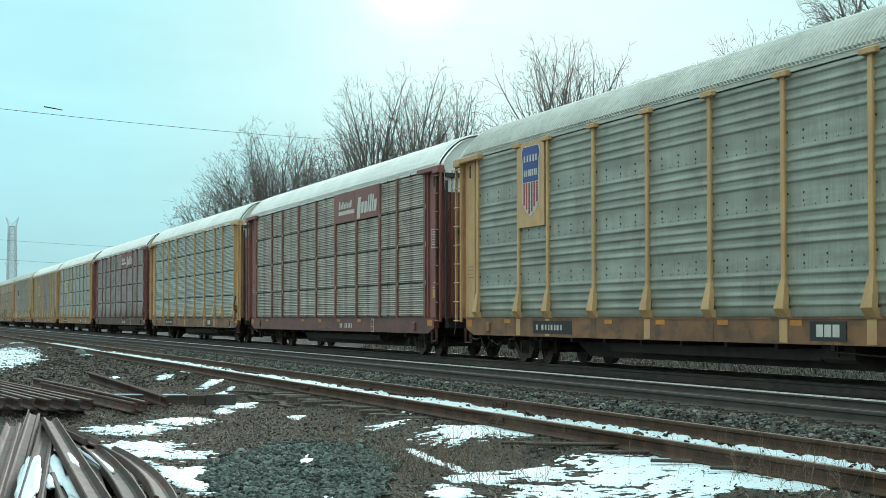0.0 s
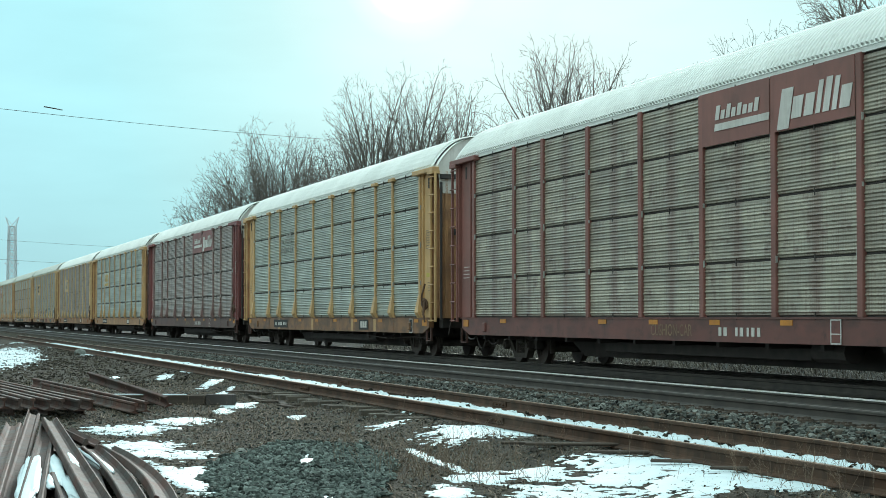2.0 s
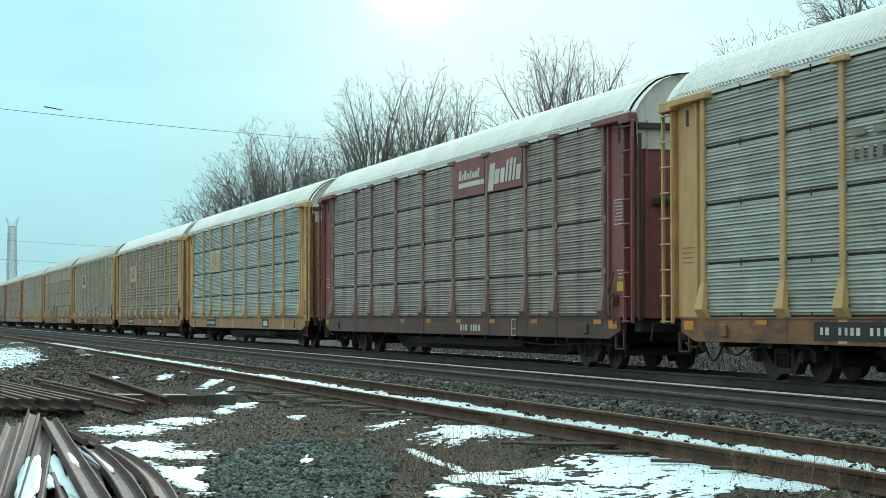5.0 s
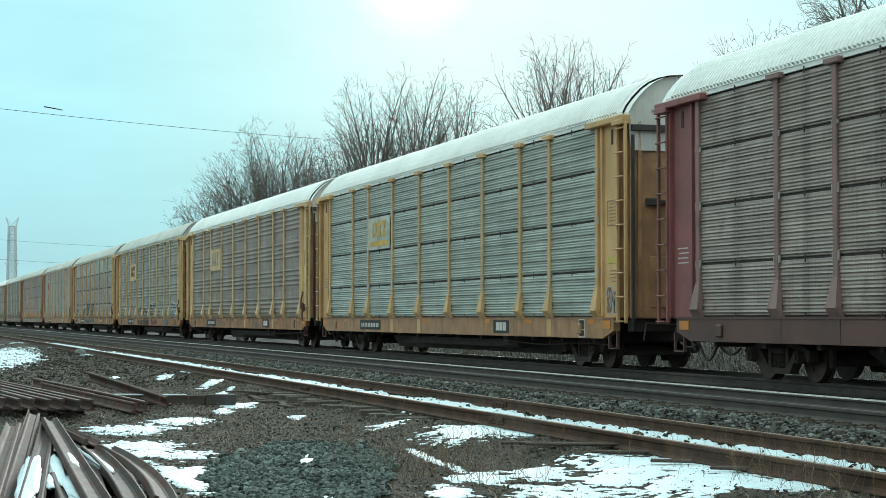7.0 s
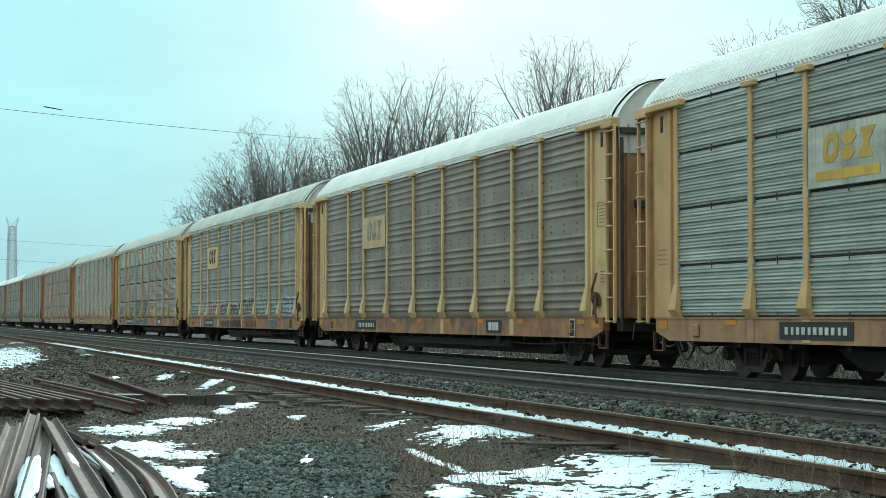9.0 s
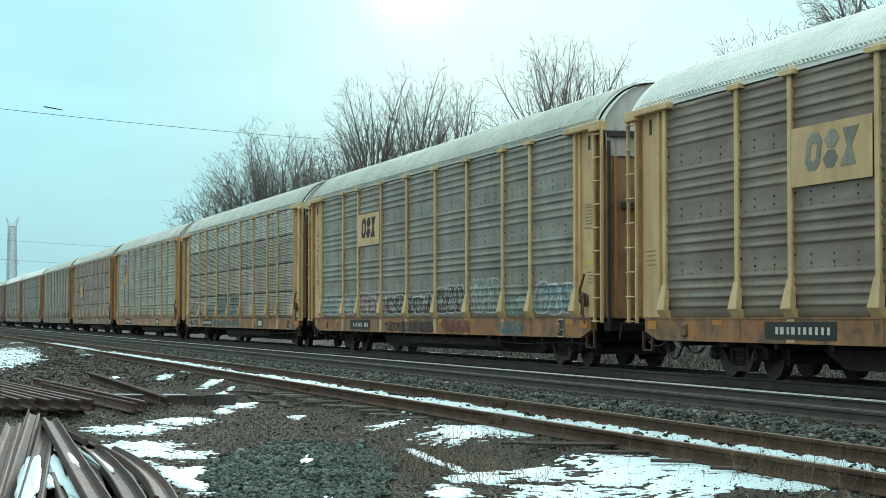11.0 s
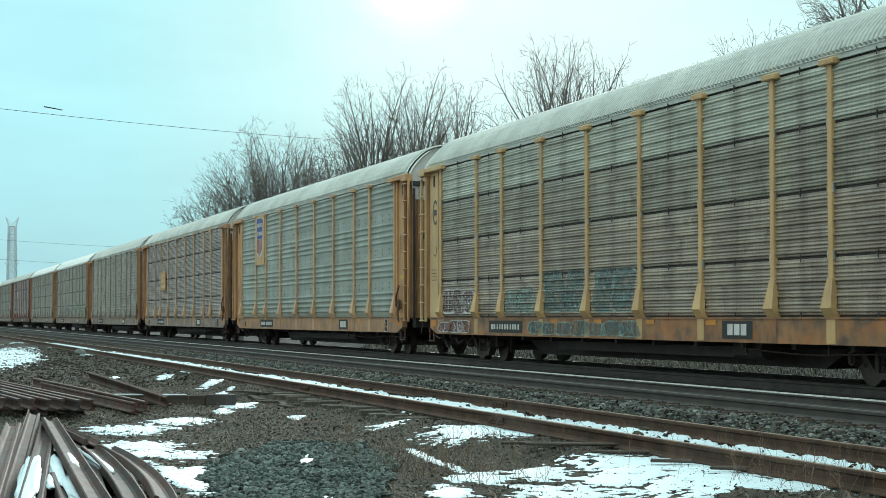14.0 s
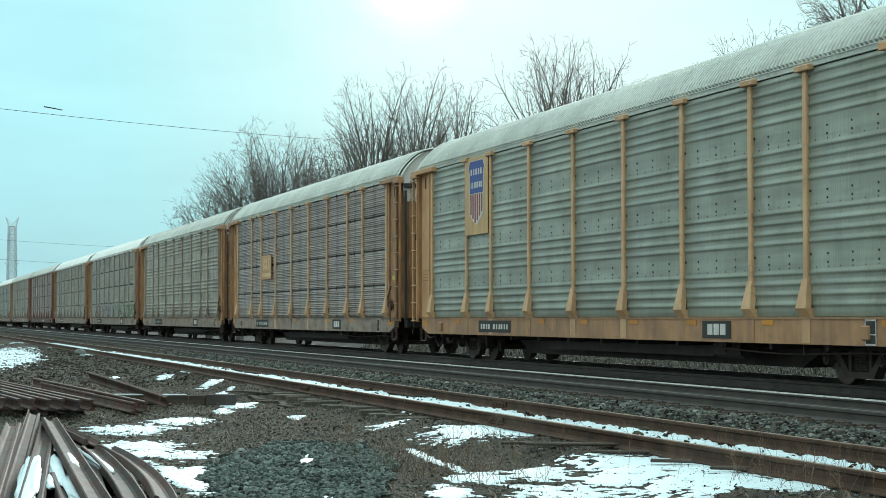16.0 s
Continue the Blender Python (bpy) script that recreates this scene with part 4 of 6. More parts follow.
def seam_tabs_mesh():
    """Pale folded sheet corners that show beside the posts at each seam."""
    bm = bmesh.new()
    rng = random.Random(3)
    for r in POSTS:
        for z in ROWS[1:-1]:
            for s in (-1, 1):
                if rng.random() < 0.8:
                    x, h, w = -r + s * 0.088, rng.uniform(0.03, 0.08), rng.uniform(0.006, 0.013)
                    add_prism(bm, [(x - w, z - h), (x + w, z - h * 0.8), (x + w, z + h * 0.9), (x - w, z + h)], -HALF - 0.050, -HALF - 0.02)
    return bm


def post_mesh(w=0.15):
    return lambda: box(-w / 2, w / 2, -HALF - 0.055, -HALF + 0.06, SILL1 + 0.005, 4.96, 0.012)


def boot_mesh():
    """Flared foot of a post, proud of the side."""
    bm = bmesh.new()
    add_prism(bm, [(-0.17, 0), (0.17, 0), (0.085, 0.46), (-0.085, 0.46)], 0, 0.1)
    for v in bm.verts:
        top = v.co.z > 0.2
        v.co = Vector((v.co.x, -HALF - (0.06 if top else 0.14) + (0.10 if v.co.y > 0.05 else 0.0), 1.20 + v.co.z))
    add_prism(bm, [(-0.17, 0.0), (0.17, 0.0), (0.17, 0.155), (-0.17, 0.155)], 0, 1)
    for v in bm.verts:
        if v.co.y in (0.0, 1.0):
            low = v.co.z < 0.05
            front = -HALF - (0.05 if low else 0.14)
            v.co = Vector((v.co.x, front if v.co.y == 0 else -HALF + 0.02, 1.045 + v.co.z))
    bmesh.ops.recalc_face_normals(bm, faces=bm.faces)
    return bm


def post_cap_mesh():
    return box(-0.24, 0.24, -HALF - 0.11, -HALF + 0.02, 4.89, 4.985, 0.012)


def ladder_mesh():
    bm = bmesh.new()
    for x in (-0.03, -0.44):
        add_box(bm, x - 0.03, x + 0.03, -HALF - 0.10, -HALF - 0.04, 0.95, 4.85, 0.008)
    for k in range(9):
        z = 0.985 + k * 0.468
        add_tube(bm, (-0.44, -HALF - 0.13, z), (-0.03, -HALF - 0.13, z), 0.016)
        for x in (-0.44, -0.03):
            add_tube(bm, (x, -HALF - 0.13, z), (x, -HALF - 0.05, z), 0.016)
    return bm


def corner_mesh():
    """Folded corner sheet between the last post and the ladder."""
    bm = box(-1.60, -0.50, -HALF + 0.02, -HALF + 0.08, 1.06, 4.88, 0.01)
    add_box(bm, -1.44, -1.36, -HALF - 0.04, -HALF + 0.04, 1.08, 4.86, 0.008)
    return bm


def flange_mesh():
    """Recessed back plate behind the ladder with its folded edge."""
    bm = box(-0.52, -0.46, -HALF - 0.06, -HALF + 0.30, 1.06, 4.88, 0.008)
    add_box(bm, -0.46, -0.10, -HALF + 0.22, -HALF + 0.30, 1.06, 4.88, 0.006)
    return bm


def header_mesh():
    bm = box(-2.05, -0.02, -HALF - 0.15, -HALF + 0.03, 4.87, 4.99, 0.012)
    add_box(bm, -0.55, -0.02, -HALF - 0.16, -HALF + 0.05, 4.80, 4.90, 0.01)
    return bm


def slot_mesh():
    return box(-0.98, -0.88, -HALF + 0.005, -HALF + 0.05, 4.48, 4.78, 0.01)


def door_mesh():
    return box(-0.20, -0.14, -1.44, 1.44, 1.04, 4.32, 0.01)


def door_leaf_mesh():
    return box(-0.139, -0.11, -0.35, 0.35, 1.25, 2.25, 0.01)


def door_rib_mesh():
    return box(-0.139, -0.10, -0.03, 0.03, 1.05, 4.30, 0.008)


def latch_mesh():
    bm = box(-0.15, -0.06, -0.95, 0.95, 3.26, 3.34, 0.01)
    add_box(bm, -0.15, -0.05, -1.15, -0.85, 3.22, 3.38, 0.02)
    return bm


def gap_shade_mesh():
    """Black strip added beside the end door to paint the gap's shade."""
    return box(-0.10, -0.04, -0.03, 0.03, 1.00, 4.60, 0.006)


def hanging_cable_mesh():
    """Slack brake hose looped under the sill."""
    bm = bmesh.new()
    path = []
    for a, b, low in ((0.35, 1.15, 0.52), (1.15, 1.95, 0.30), (1.95, 3.0, 0.42)):
        path += [Vector((-LENGTH + a + (b - a) * k / 8, -HALF + 0.22, 0.60 - (0.60 - low) * math.sin(math.pi * k / 8))) for k in range(8)]
    return sweep(bm, [(0.022 * math.cos(t), 0.022 * math.sin(t)) for t in (0, 1.257, 2.513, 3.77, 5.027)], path)


def end_bar_mesh():
    return box(-0.14, -0.02, -1.46, 1.46, 4.68, 4.80, 0.01)


def sill_mesh():
    """Side sill with a slight taper towards the couplers."""
    bm = bmesh.new()
    o = [(-0.75, 1.05), (-0.75, 0.80), (-1.35, 0.64), (-25.75, 0.64), (-26.35, 0.80), (-26.35, 1.05)]
    add_prism(bm, o, -HALF - 0.04, -HALF + 0.10)
    add_prism(bm, [(-0.70, 1.06), (-0.70, 1.035), (-26.40, 1.035), (-26.40, 1.06)], -HALF - 0.06, -HALF + 0.12)
    bmesh.ops.recalc_face_normals(bm, faces=bm.faces)
    return bm


def bolster_mesh():
    """Stub bracket on the sill over the truck."""
    bm = box(-0.11, 0.11, -HALF - 0.09, -HALF - 0.03, 0.72, 0.94, 0.02)
    return bm


def frame_mesh():
    bm = bmesh.new()
    add_prism(bm, [(-5.6, 0.62), (-6.6, 0.22), (-20.5, 0.22), (-21.5, 0.62)], -0.55, 0.55)
    add_box(bm, -26.9, -0.2, -0.45, 0.45, 0.62, 1.0)
    add_box(bm, -26.2, -0.9, -HALF + 0.1, HALF - 0.1, 0.98, 1.04)
    for x in np.arange(-25.0, -2.0, 1.9):
        add_box(bm, x - 0.06, x + 0.06, -HALF + 0.1, HALF - 0.1, 0.55, 1.0)
    for x in (-0.55, -26.55):
        add_box(bm, x - 0.15, x + 0.15, -1.30, 1.30, 0.78, 1.04, 0.02)
    add_box(bm, -18.0, -9.0, -1.05, -0.95, 0.36, 0.56, 0.01)
    add_tube(bm, (-7.5, -1.1, 0.52), (-8.6, -1.1, 0.52), 0.18, None, 10)
    bmesh.ops.recalc_face_normals(bm, faces=bm.faces)
    return bm


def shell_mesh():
    """Dark backing added behind the side sheets: stops light, paints the gaps' shade."""
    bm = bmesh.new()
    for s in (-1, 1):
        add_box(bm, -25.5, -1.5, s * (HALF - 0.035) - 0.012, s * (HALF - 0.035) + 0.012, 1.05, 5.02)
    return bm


def coupler_mesh():
    bm = box(-0.3, 0.50, -0.10, 0.10, 0.72, 0.93, 0.02)
    add_box(bm, 0.42, 0.66, -0.16, 0.14, 0.66, 0.98, 0.04)
    return bm


def cut_lever_mesh():
    bm = bmesh.new()
    add_tube(bm, (0.02, -1.2, 0.95), (0.08, -0.2, 0.90), 0.014)
    add_tube(bm, (0.02, -1.2, 0.95), (0.02, -1.25, 0.62), 0.014)
    add_tube(bm, (0.1, -0.35, 0.78), (0.35, -0.32, 0.42), 0.025)
    return bm


def stirrup_mesh():
    bm = bmesh.new()
    for x in (-0.62, -1.04):
        add_box(bm, x - 0.018, x + 0.018, -HALF - 0.03, -HALF + 0.02, 0.44, 0.80)
    add_box(bm, -1.06, -0.60, -HALF - 0.03, -HALF + 0.03, 0.44, 0.465)
    return bm


def side_frame_mesh():
    """Cast truck side: arched top chord, dropped lower chord, two columns and the journal ends."""
    bm = bmesh.new()
    top = [(-1.15, 0.34), (-1.15, 0.52), (-0.55, 0.67), (0.55, 0.67), (1.15, 0.52), (1.15, 0.34), (1.02, 0.34), (1.00, 0.45), (0.50, 0.56), (-0.50, 0.56), (-1.00, 0.45), (-1.02, 0.34)]
    low = [(-0.76, 0.52), (-0.60, 0.50), (-0.32, 0.23), (0.32, 0.23), (0.60, 0.50), (0.76, 0.52), (0.42, 0.13), (-0.42, 0.13)]
    for o in (top, low):
        add_prism(bm, o, -0.08, 0.08)
    for a in (-0.31, 0.31):
        add_box(bm, a - 0.05, a + 0.05, -0.07, 0.07, 0.20, 0.60, 0.01)
    for a in (-0.85, 0.85):
        add_box(bm, a - 0.13, a + 0.13, -0.09, 0.09, 0.38, 0.53, 0.02)
        add_box(bm, a + math.copysign(0.17, -a) - 0.03, a + math.copysign(0.17, -a) + 0.03, -0.07, 0.07, 0.30, 0.50)
    bmesh.ops.recalc_face_normals(bm, faces=bm.faces)
    return bm


def spring_mesh():
    """One turned piece with the coils' ridges."""
    bm = bmesh.new()
    rings = []
    for k in range(13):
        r, z = (0.064 if k % 2 else 0.046), 0.235 + k * 0.0225
        rings.append([bm.verts.new((r * math.cos(a), r * math.sin(a), z)) for a in (6.2832 * i / 8 for i in range(8))])
    for p, q in zip(rings, rings[1:]):
        for i in range(8):
            bm.faces.new((p[i], p[(i + 1) % 8], q[(i + 1) % 8], q[i]))
    return bm


def journal_mesh():
    bm = bmesh.new()
    add_tube(bm, (0, 0, 0.42), (0, -0.12, 0.42), 0.115, 0.10, 12)
    add_tube(bm, (0, -0.12, 0.42), (0, -0.15, 0.42), 0.06, None, 8)
    return bm


def truck_bolster_mesh():
    return box(-0.22, 0.22, -1.08, 1.08, 0.46, 0.63, 0.03)


def brake_beam_mesh():
    bm = box(-0.05, 0.05, -0.75, 0.75, 0.28, 0.40, 0.015)
    for y in (-0.75, 0.75):
        add_box(bm, -0.04, 0.08, y - 0.05, y + 0.05, 0.24, 0.56, 0.015)
    return bm


WHEEL_R = 0.42


def wheelset_mesh():
    bm = bmesh.new()
    add_tube(bm, (0, -1.1, 0), (0, 1.1, 0), 0.075, None, 10)
    for s in (-1, 1):
        for y0, y1, r0, r1 in ((0.69, 0.82, WHEEL_R, WHEEL_R - 0.01), (0.665, 0.69, WHEEL_R + 0.028, WHEEL_R + 0.028)):
            add_tube(bm, (0, s * y0, 0), (0, s * y1, 0), r0, r1, 28)
        for k in range(3):
            a = k * 2.094
            add_tube(bm, (0.20 * math.cos(a), s * 0.815, 0.20 * math.sin(a)), (0.20 * math.cos(a), s * 0.835, 0.20 * math.sin(a)), 0.05, None, 8)
        add_tube(bm, (0, s * 0.8, 0), (0, s * 0.90, 0), 0.13, 0.11, 12)
    return bm


def brake_mesh():
    """Hand brake chain and hose hanging by the leading ladder, as one bent line."""
    p = [(-1.02, 1.95), (-1.06, 1.75), (-1.16, 1.62), (-1.20, 1.40), (-1.10, 1.28), (-0.98, 1.34), (-1.0, 1.50), (-1.03, 1.56), (-0.99, 1.20), (-0.96, 1.10), (-0.90, 0.86)]
    pts = []
    for k, (a, b) in enumerate(zip(p, p[1:])):
        pts += [Vector((a[0] + (b[0] - a[0]) * t, -HALF - 0.07 - 0.05 * math.sin((k + t) * 0.9), a[1] + (b[1] - a[1]) * t)) for t in (0.0, 0.33, 0.67)]
    return sweep(bmesh.new(), [(0.026 * math.cos(t), 0.026 * math.sin(t)) for t in (0, 1.257, 2.513, 3.77, 5.027)], pts)


def brake_pipe_mesh():
    """Thin rod hung on straps under the sill."""
    bm = sweep(bmesh.new(), [(0.014 * math.cos(t), 0.014 * math.sin(t)) for t in (0, 1.571, 3.142, 4.712)], [Vector((x, -HALF + 0.14, 0.50 - 0.03 * math.sin((x + 1.2) * 1.1))) for x in np.linspace(-1.2, -8.2, 15)])
    return bm


def pipe_strap_mesh():
    return box(-0.015, 0.015, -HALF + 0.12, -HALF + 0.16, 0.46, 0.68, 0.003)


def brake_cover_mesh():
    """Gear housing with a lever and a bell crank under it."""
    bm = bmesh.new()
    add_prism(bm, [(-1.20, 1.34), (-1.20, 1.50), (-1.15, 1.58), (-1.06, 1.56), (-1.02, 1.46), (-1.05, 1.32), (-1.13, 1.28)], -HALF - 0.10, -HALF - 0.02)
    bmesh.ops.bevel(bm, geom=list(bm.edges), offset=0.018, segments=1, affect="EDGES")
    add_tube(bm, (-1.10, -HALF - 0.08, 1.34), (-1.21, -HALF - 0.07, 1.12), 0.026, 0.018, 6)
    add_tube(bm, (-1.16, -HALF - 0.13, 1.42), (-1.16, -HALF - 0.09, 1.42), 0.055, 0.065, 8)
    add_tube(bm, (-1.08, -HALF - 0.13, 1.50), (-1.08, -HALF - 0.09, 1.50), 0.035, 0.042, 8)
    return bm


def marks(car, name, rects, material, y=-HALF - 0.05, label="", depth=0.006):
    """Thin painted plates on the near face: (from, to, low, high) along the car and up."""
    bm = bmesh.new()
    for a, b, z0, z1 in rects:
        add_box(bm, -b, -a, y - depth, y, z0, z1)
    return part(name, bm, material, car, label)


def bars(car, name, r0, r1, z0, z1, n, material, y, seed, rows=1):
    """Lettering that stays plain bars."""
    rng = random.Random(seed)
    rects = []
    h = (z1 - z0) / rows
    for k in range(rows):
        x, w = r0, (r1 - r0) / n
        for i in range(n):
            if rng.random() < 0.9:
                rects.append((x + w * 0.2, x + w * rng.uniform(0.55, 0.85), z0 + k * h + h * 0.12, z0 + (k + 1) * h - h * 0.15))
            x += w
    return tagged(marks(car, name, rects, material, y), kind="stuff")


def note_lines(car, name, r0, r1, z0, z1, rows, material, y, seed):
    """Small print as thin broken lines."""
    rng = random.Random(seed)
    rects, h = [], (z1 - z0) / rows
    for k in range(rows):
        x = r0 + rng.uniform(0, 0.06)
        while x < r1 - 0.05:
            w = min(rng.uniform(0.05, 0.16), r1 - x)
            rects.append((x, x + w, z0 + (k + 0.35) * h, z0 + (k + 0.35) * h + 0.020))
            x += w + 0.025
    return tagged(marks(car, name, rects, material, y), kind="stuff")


def rib_line(car):
    """Height of the side sheet's ribs over its plane, up the car."""
    if car["ribs"] == "band":
        wave = band_wave()
    else:
        wave = [p for z0, z1 in zip(ROWS, ROWS[1:]) for p in fine_wave(z0 + 0.022, z1 - 0.018, car["ribs"] == "twin")]
    return [a for a, _ in wave], [b for _, b in wave]


def graffiti(car, r0, r1, z0, z1, fill, line, seed, n=4, y=None):
    """Overlapping sprayed bubbles with curved outlines and inner loops, lying on the ribs of the sheet."""
    rng = random.Random(seed)
    g = new("graffiti")
    g.parent = car
    tagged(g, "%s graffiti with %s outlines" % (fill, line))
    zs, hs = rib_line(car)
    w, h = (r1 - r0) / n, z1 - z0
    lift = [0.0]

    def skin(z):
        return y if y is not None else -HALF + 0.006 - float(np.interp(z, zs, hs))

    def stroke(lb, pts, wd):
        lift[0] += 0.0004
        fine = []
        for a, b in zip(pts, pts[1:]):
            k = max(1, int(math.hypot(b[0] - a[0], b[1] - a[1]) / 0.04))
            fine += [(a[0] + (b[0] - a[0]) * i / k, a[1] + (b[1] - a[1]) * i / k) for i in range(k)]
        fine.append(pts[-1])
        edge = []
        for i, (x, z) in enumerate(fine):
            p, q = fine[max(i - 1, 0)], fine[min(i + 1, len(fine) - 1)]
            d = Vector((q[0] - p[0], q[1] - p[1]))
            if d.length < 1e-6:
                d = Vector((1, 0))
            nrm = Vector((-d.y, d.x)).normalized() * (wd / 2 * (0.8 + 0.2 * math.sin(i * 0.7)))
            edge.append([lb.verts.new((x + s * nrm.x, skin(z + s * nrm.y) - 0.003 - lift[0], z + s * nrm.y)) for s in (1, -1)])
        for a, b in zip(edge, edge[1:]):
            lb.faces.new((a[0], a[1], b[1], b[0]))

    thin = 0.026 + 0.022 * min(1, h)
    levels = np.linspace(0.02, 0.98, max(6, int(h / 0.022)))
    for i in range(n):
        cx = -(r0 + w * (i + 0.5)) + rng.uniform(-0.05, 0.05) * w
        top, bot = z1 - h * rng.uniform(0, 0.22), z0 + h * rng.uniform(0, 0.06)
        fat, ph, ph2 = w * rng.uniform(0.47, 0.58), rng.uniform(0, 6.28), rng.uniform(0, 6.28)

        def half(t, side):
            bulge = (1 - abs(2 * t - 1) ** 6) ** 0.5
            return fat * bulge * (1 + 0.16 * math.sin(5.5 * t + (ph if side > 0 else ph2)) + 0.06 * math.sin(13 * t + ph))

        lean = rng.uniform(-0.12, 0.12) * w
        rim = {s: [(cx + lean * t + s * half(t, s), bot + (top - bot) * t) for t in levels] for s in (-1, 1)}
        fb, lb = bmesh.new(), bmesh.new()
        pairs = [[fb.verts.new((x, skin(z) - 0.0004 * i, z)) for x, z in (rim[-1][k], rim[1][k])] for k in range(len(levels))]
        for p, q in zip(pairs, pairs[1:]):
            fb.faces.new((p[0], p[1], q[1], q[0]))
        if h > 0.25:
            stroke(lb, rim[-1] + rim[1][::-1] + rim[-1][:1], thin)
            for q in (-0.5, 0.0, 0.5):
                t0, t1 = rng.uniform(0.05, 0.3), rng.uniform(0.6, 0.95)
                sx, bend = (q + rng.uniform(-0.18, 0.18)) * fat, rng.uniform(-0.3, 0.3) * fat
                stroke(lb, [(cx + sx + bend * math.sin(math.pi * j / 8), bot + (top - bot) * (t0 + (t1 - t0) * j / 8)) for j in range(9)], thin * rng.uniform(0.6, 0.9))
            for _ in range(int(6 * h * w)):
                ux, uz, ur, ph3 = cx + rng.uniform(-0.8, 0.8) * fat, bot + (top - bot) * rng.uniform(0.15, 0.85), fat * rng.uniform(0.16, 0.36), rng.uniform(0, 6.28)
                curl = [(ux + ur * (0.4 + 0.08 * j) * math.cos(ph3 + 0.5 * j), uz + ur * (0.5 + 0.10 * j) * math.sin(ph3 + 0.5 * j)) for j in range(9)]
                stroke(lb, [(a, min(max(b_, z0 + 0.02), z1 - 0.02)) for a, b_ in curl], thin * rng.uniform(0.6, 1.0))
            ex, ez, er = cx + rng.uniform(-0.3, 0.3) * fat, bot + (top - bot) * rng.uniform(0.45, 0.75), fat * rng.uniform(0.14, 0.24)
            stroke(lb, [(ex + er * math.cos(a), ez + er * 1.3 * math.sin(a)) for a in (6.2832 * j / 10 for j in range(11))], thin * 0.7)
        for b in (fb, lb):
            for f in list(b.faces):
                f.normal_update()
                if f.normal.y > 0:
                    f.normal_flip()
        part("fill", fb, SPRAY[fill], g)
        if len(lb.faces):
            tagged(part("outline", lb, SPRAY[line], g), kind="stuff")
        else:
            lb.free()


def scribble(car, r, z0, z1, seed, wide=0.30):
    """Thin looping spray line down a corner sheet."""
    rng = random.Random(seed)
    n = int((z1 - z0) / 0.035)
    a, b = rng.uniform(2.2, 3.0), rng.uniform(4.5, 6.0)
    pts = [Vector((-r + wide * 0.5 * (math.sin(k * 0.9 * a / 2.5) + 0.5 * math.sin(k * 0.37 * b)), -HALF + 0.016, z1 - (z1 - z0) * k / n + 0.07 * math.sin(k * 1.3))) for k in range(n + 1)]
    part("scribble", sweep(bmesh.new(), [(0.007, -0.003), (0.007, 0.003), (-0.007, 0.003), (-0.007, -0.003)], pts), SPRAY["black"], car, "thin black spray-paint scribble")


def shield(car, r0, r1, z0, z1):
    """Heraldic board: a yellow plate with a blue and striped shield."""
    y = -HALF - 0.055
    marks(car, "sign_board", [(r0, r1, z0, z1)], YELLOW, y, "yellow board with a striped shield", 0.012)
    w = (r1 - r0) * 0.70
    c, top, bot = -(r0 + r1) / 2, z1 - 0.10, z0 + 0.22
    mid = top - (top - bot) * 0.50

    def outline(s, lo, hi):
        full = [(-0.42, top), (-0.25, top + 0.03), (0, top - 0.0), (0.25, top + 0.03), (0.42, top), (0.50, top - 0.14), (0.44, top - 0.3), (0.43, mid), (0.42, bot + 0.30), (0.25, bot + 0.14), (0, bot), (-0.25, bot + 0.14), (-0.42, bot + 0.30), (-0.43, mid), (-0.44, top - 0.3), (-0.50, top - 0.14)]
        pts = [(c + a * w * s, min(max(z, lo), hi)) for a, z in full]
        return pts

    b = bmesh.new()
    add_prism(b, outline(1.06, bot - 0.03, top + 0.06), y - 0.018, y - 0.012)
    part("shield_border", b, WHITE, car)
    b = bmesh.new()
    add_prism(b, [p for p in outline(0.96, mid, top)], y - 0.024, y - 0.018)
    part("shield_top", b, NAVY, car, "blue head of the shield")
    sx = w * 0.84
    st = []
    for k in range(6):
        a = -sx / 2 + sx * (k + 0.25) / 6
        dip = 0.30 * abs((a + sx / 12) / (sx / 2))
        st.append((-(c + a + sx / 12), -(c + a), bot + 0.04 + dip, mid - 0.02))
    marks(car, "shield_stripes", st, STRIPE, y - 0.020, "red stripes of the shield")
    for k, (z, n) in enumerate(((top - 0.36, 5), (top - 0.68, 7))):
        bars(car, "emblem_bar", r0 + 0.40, r1 - 0.40, z, z + 0.20, n, WHITE, y - 0.026, k)


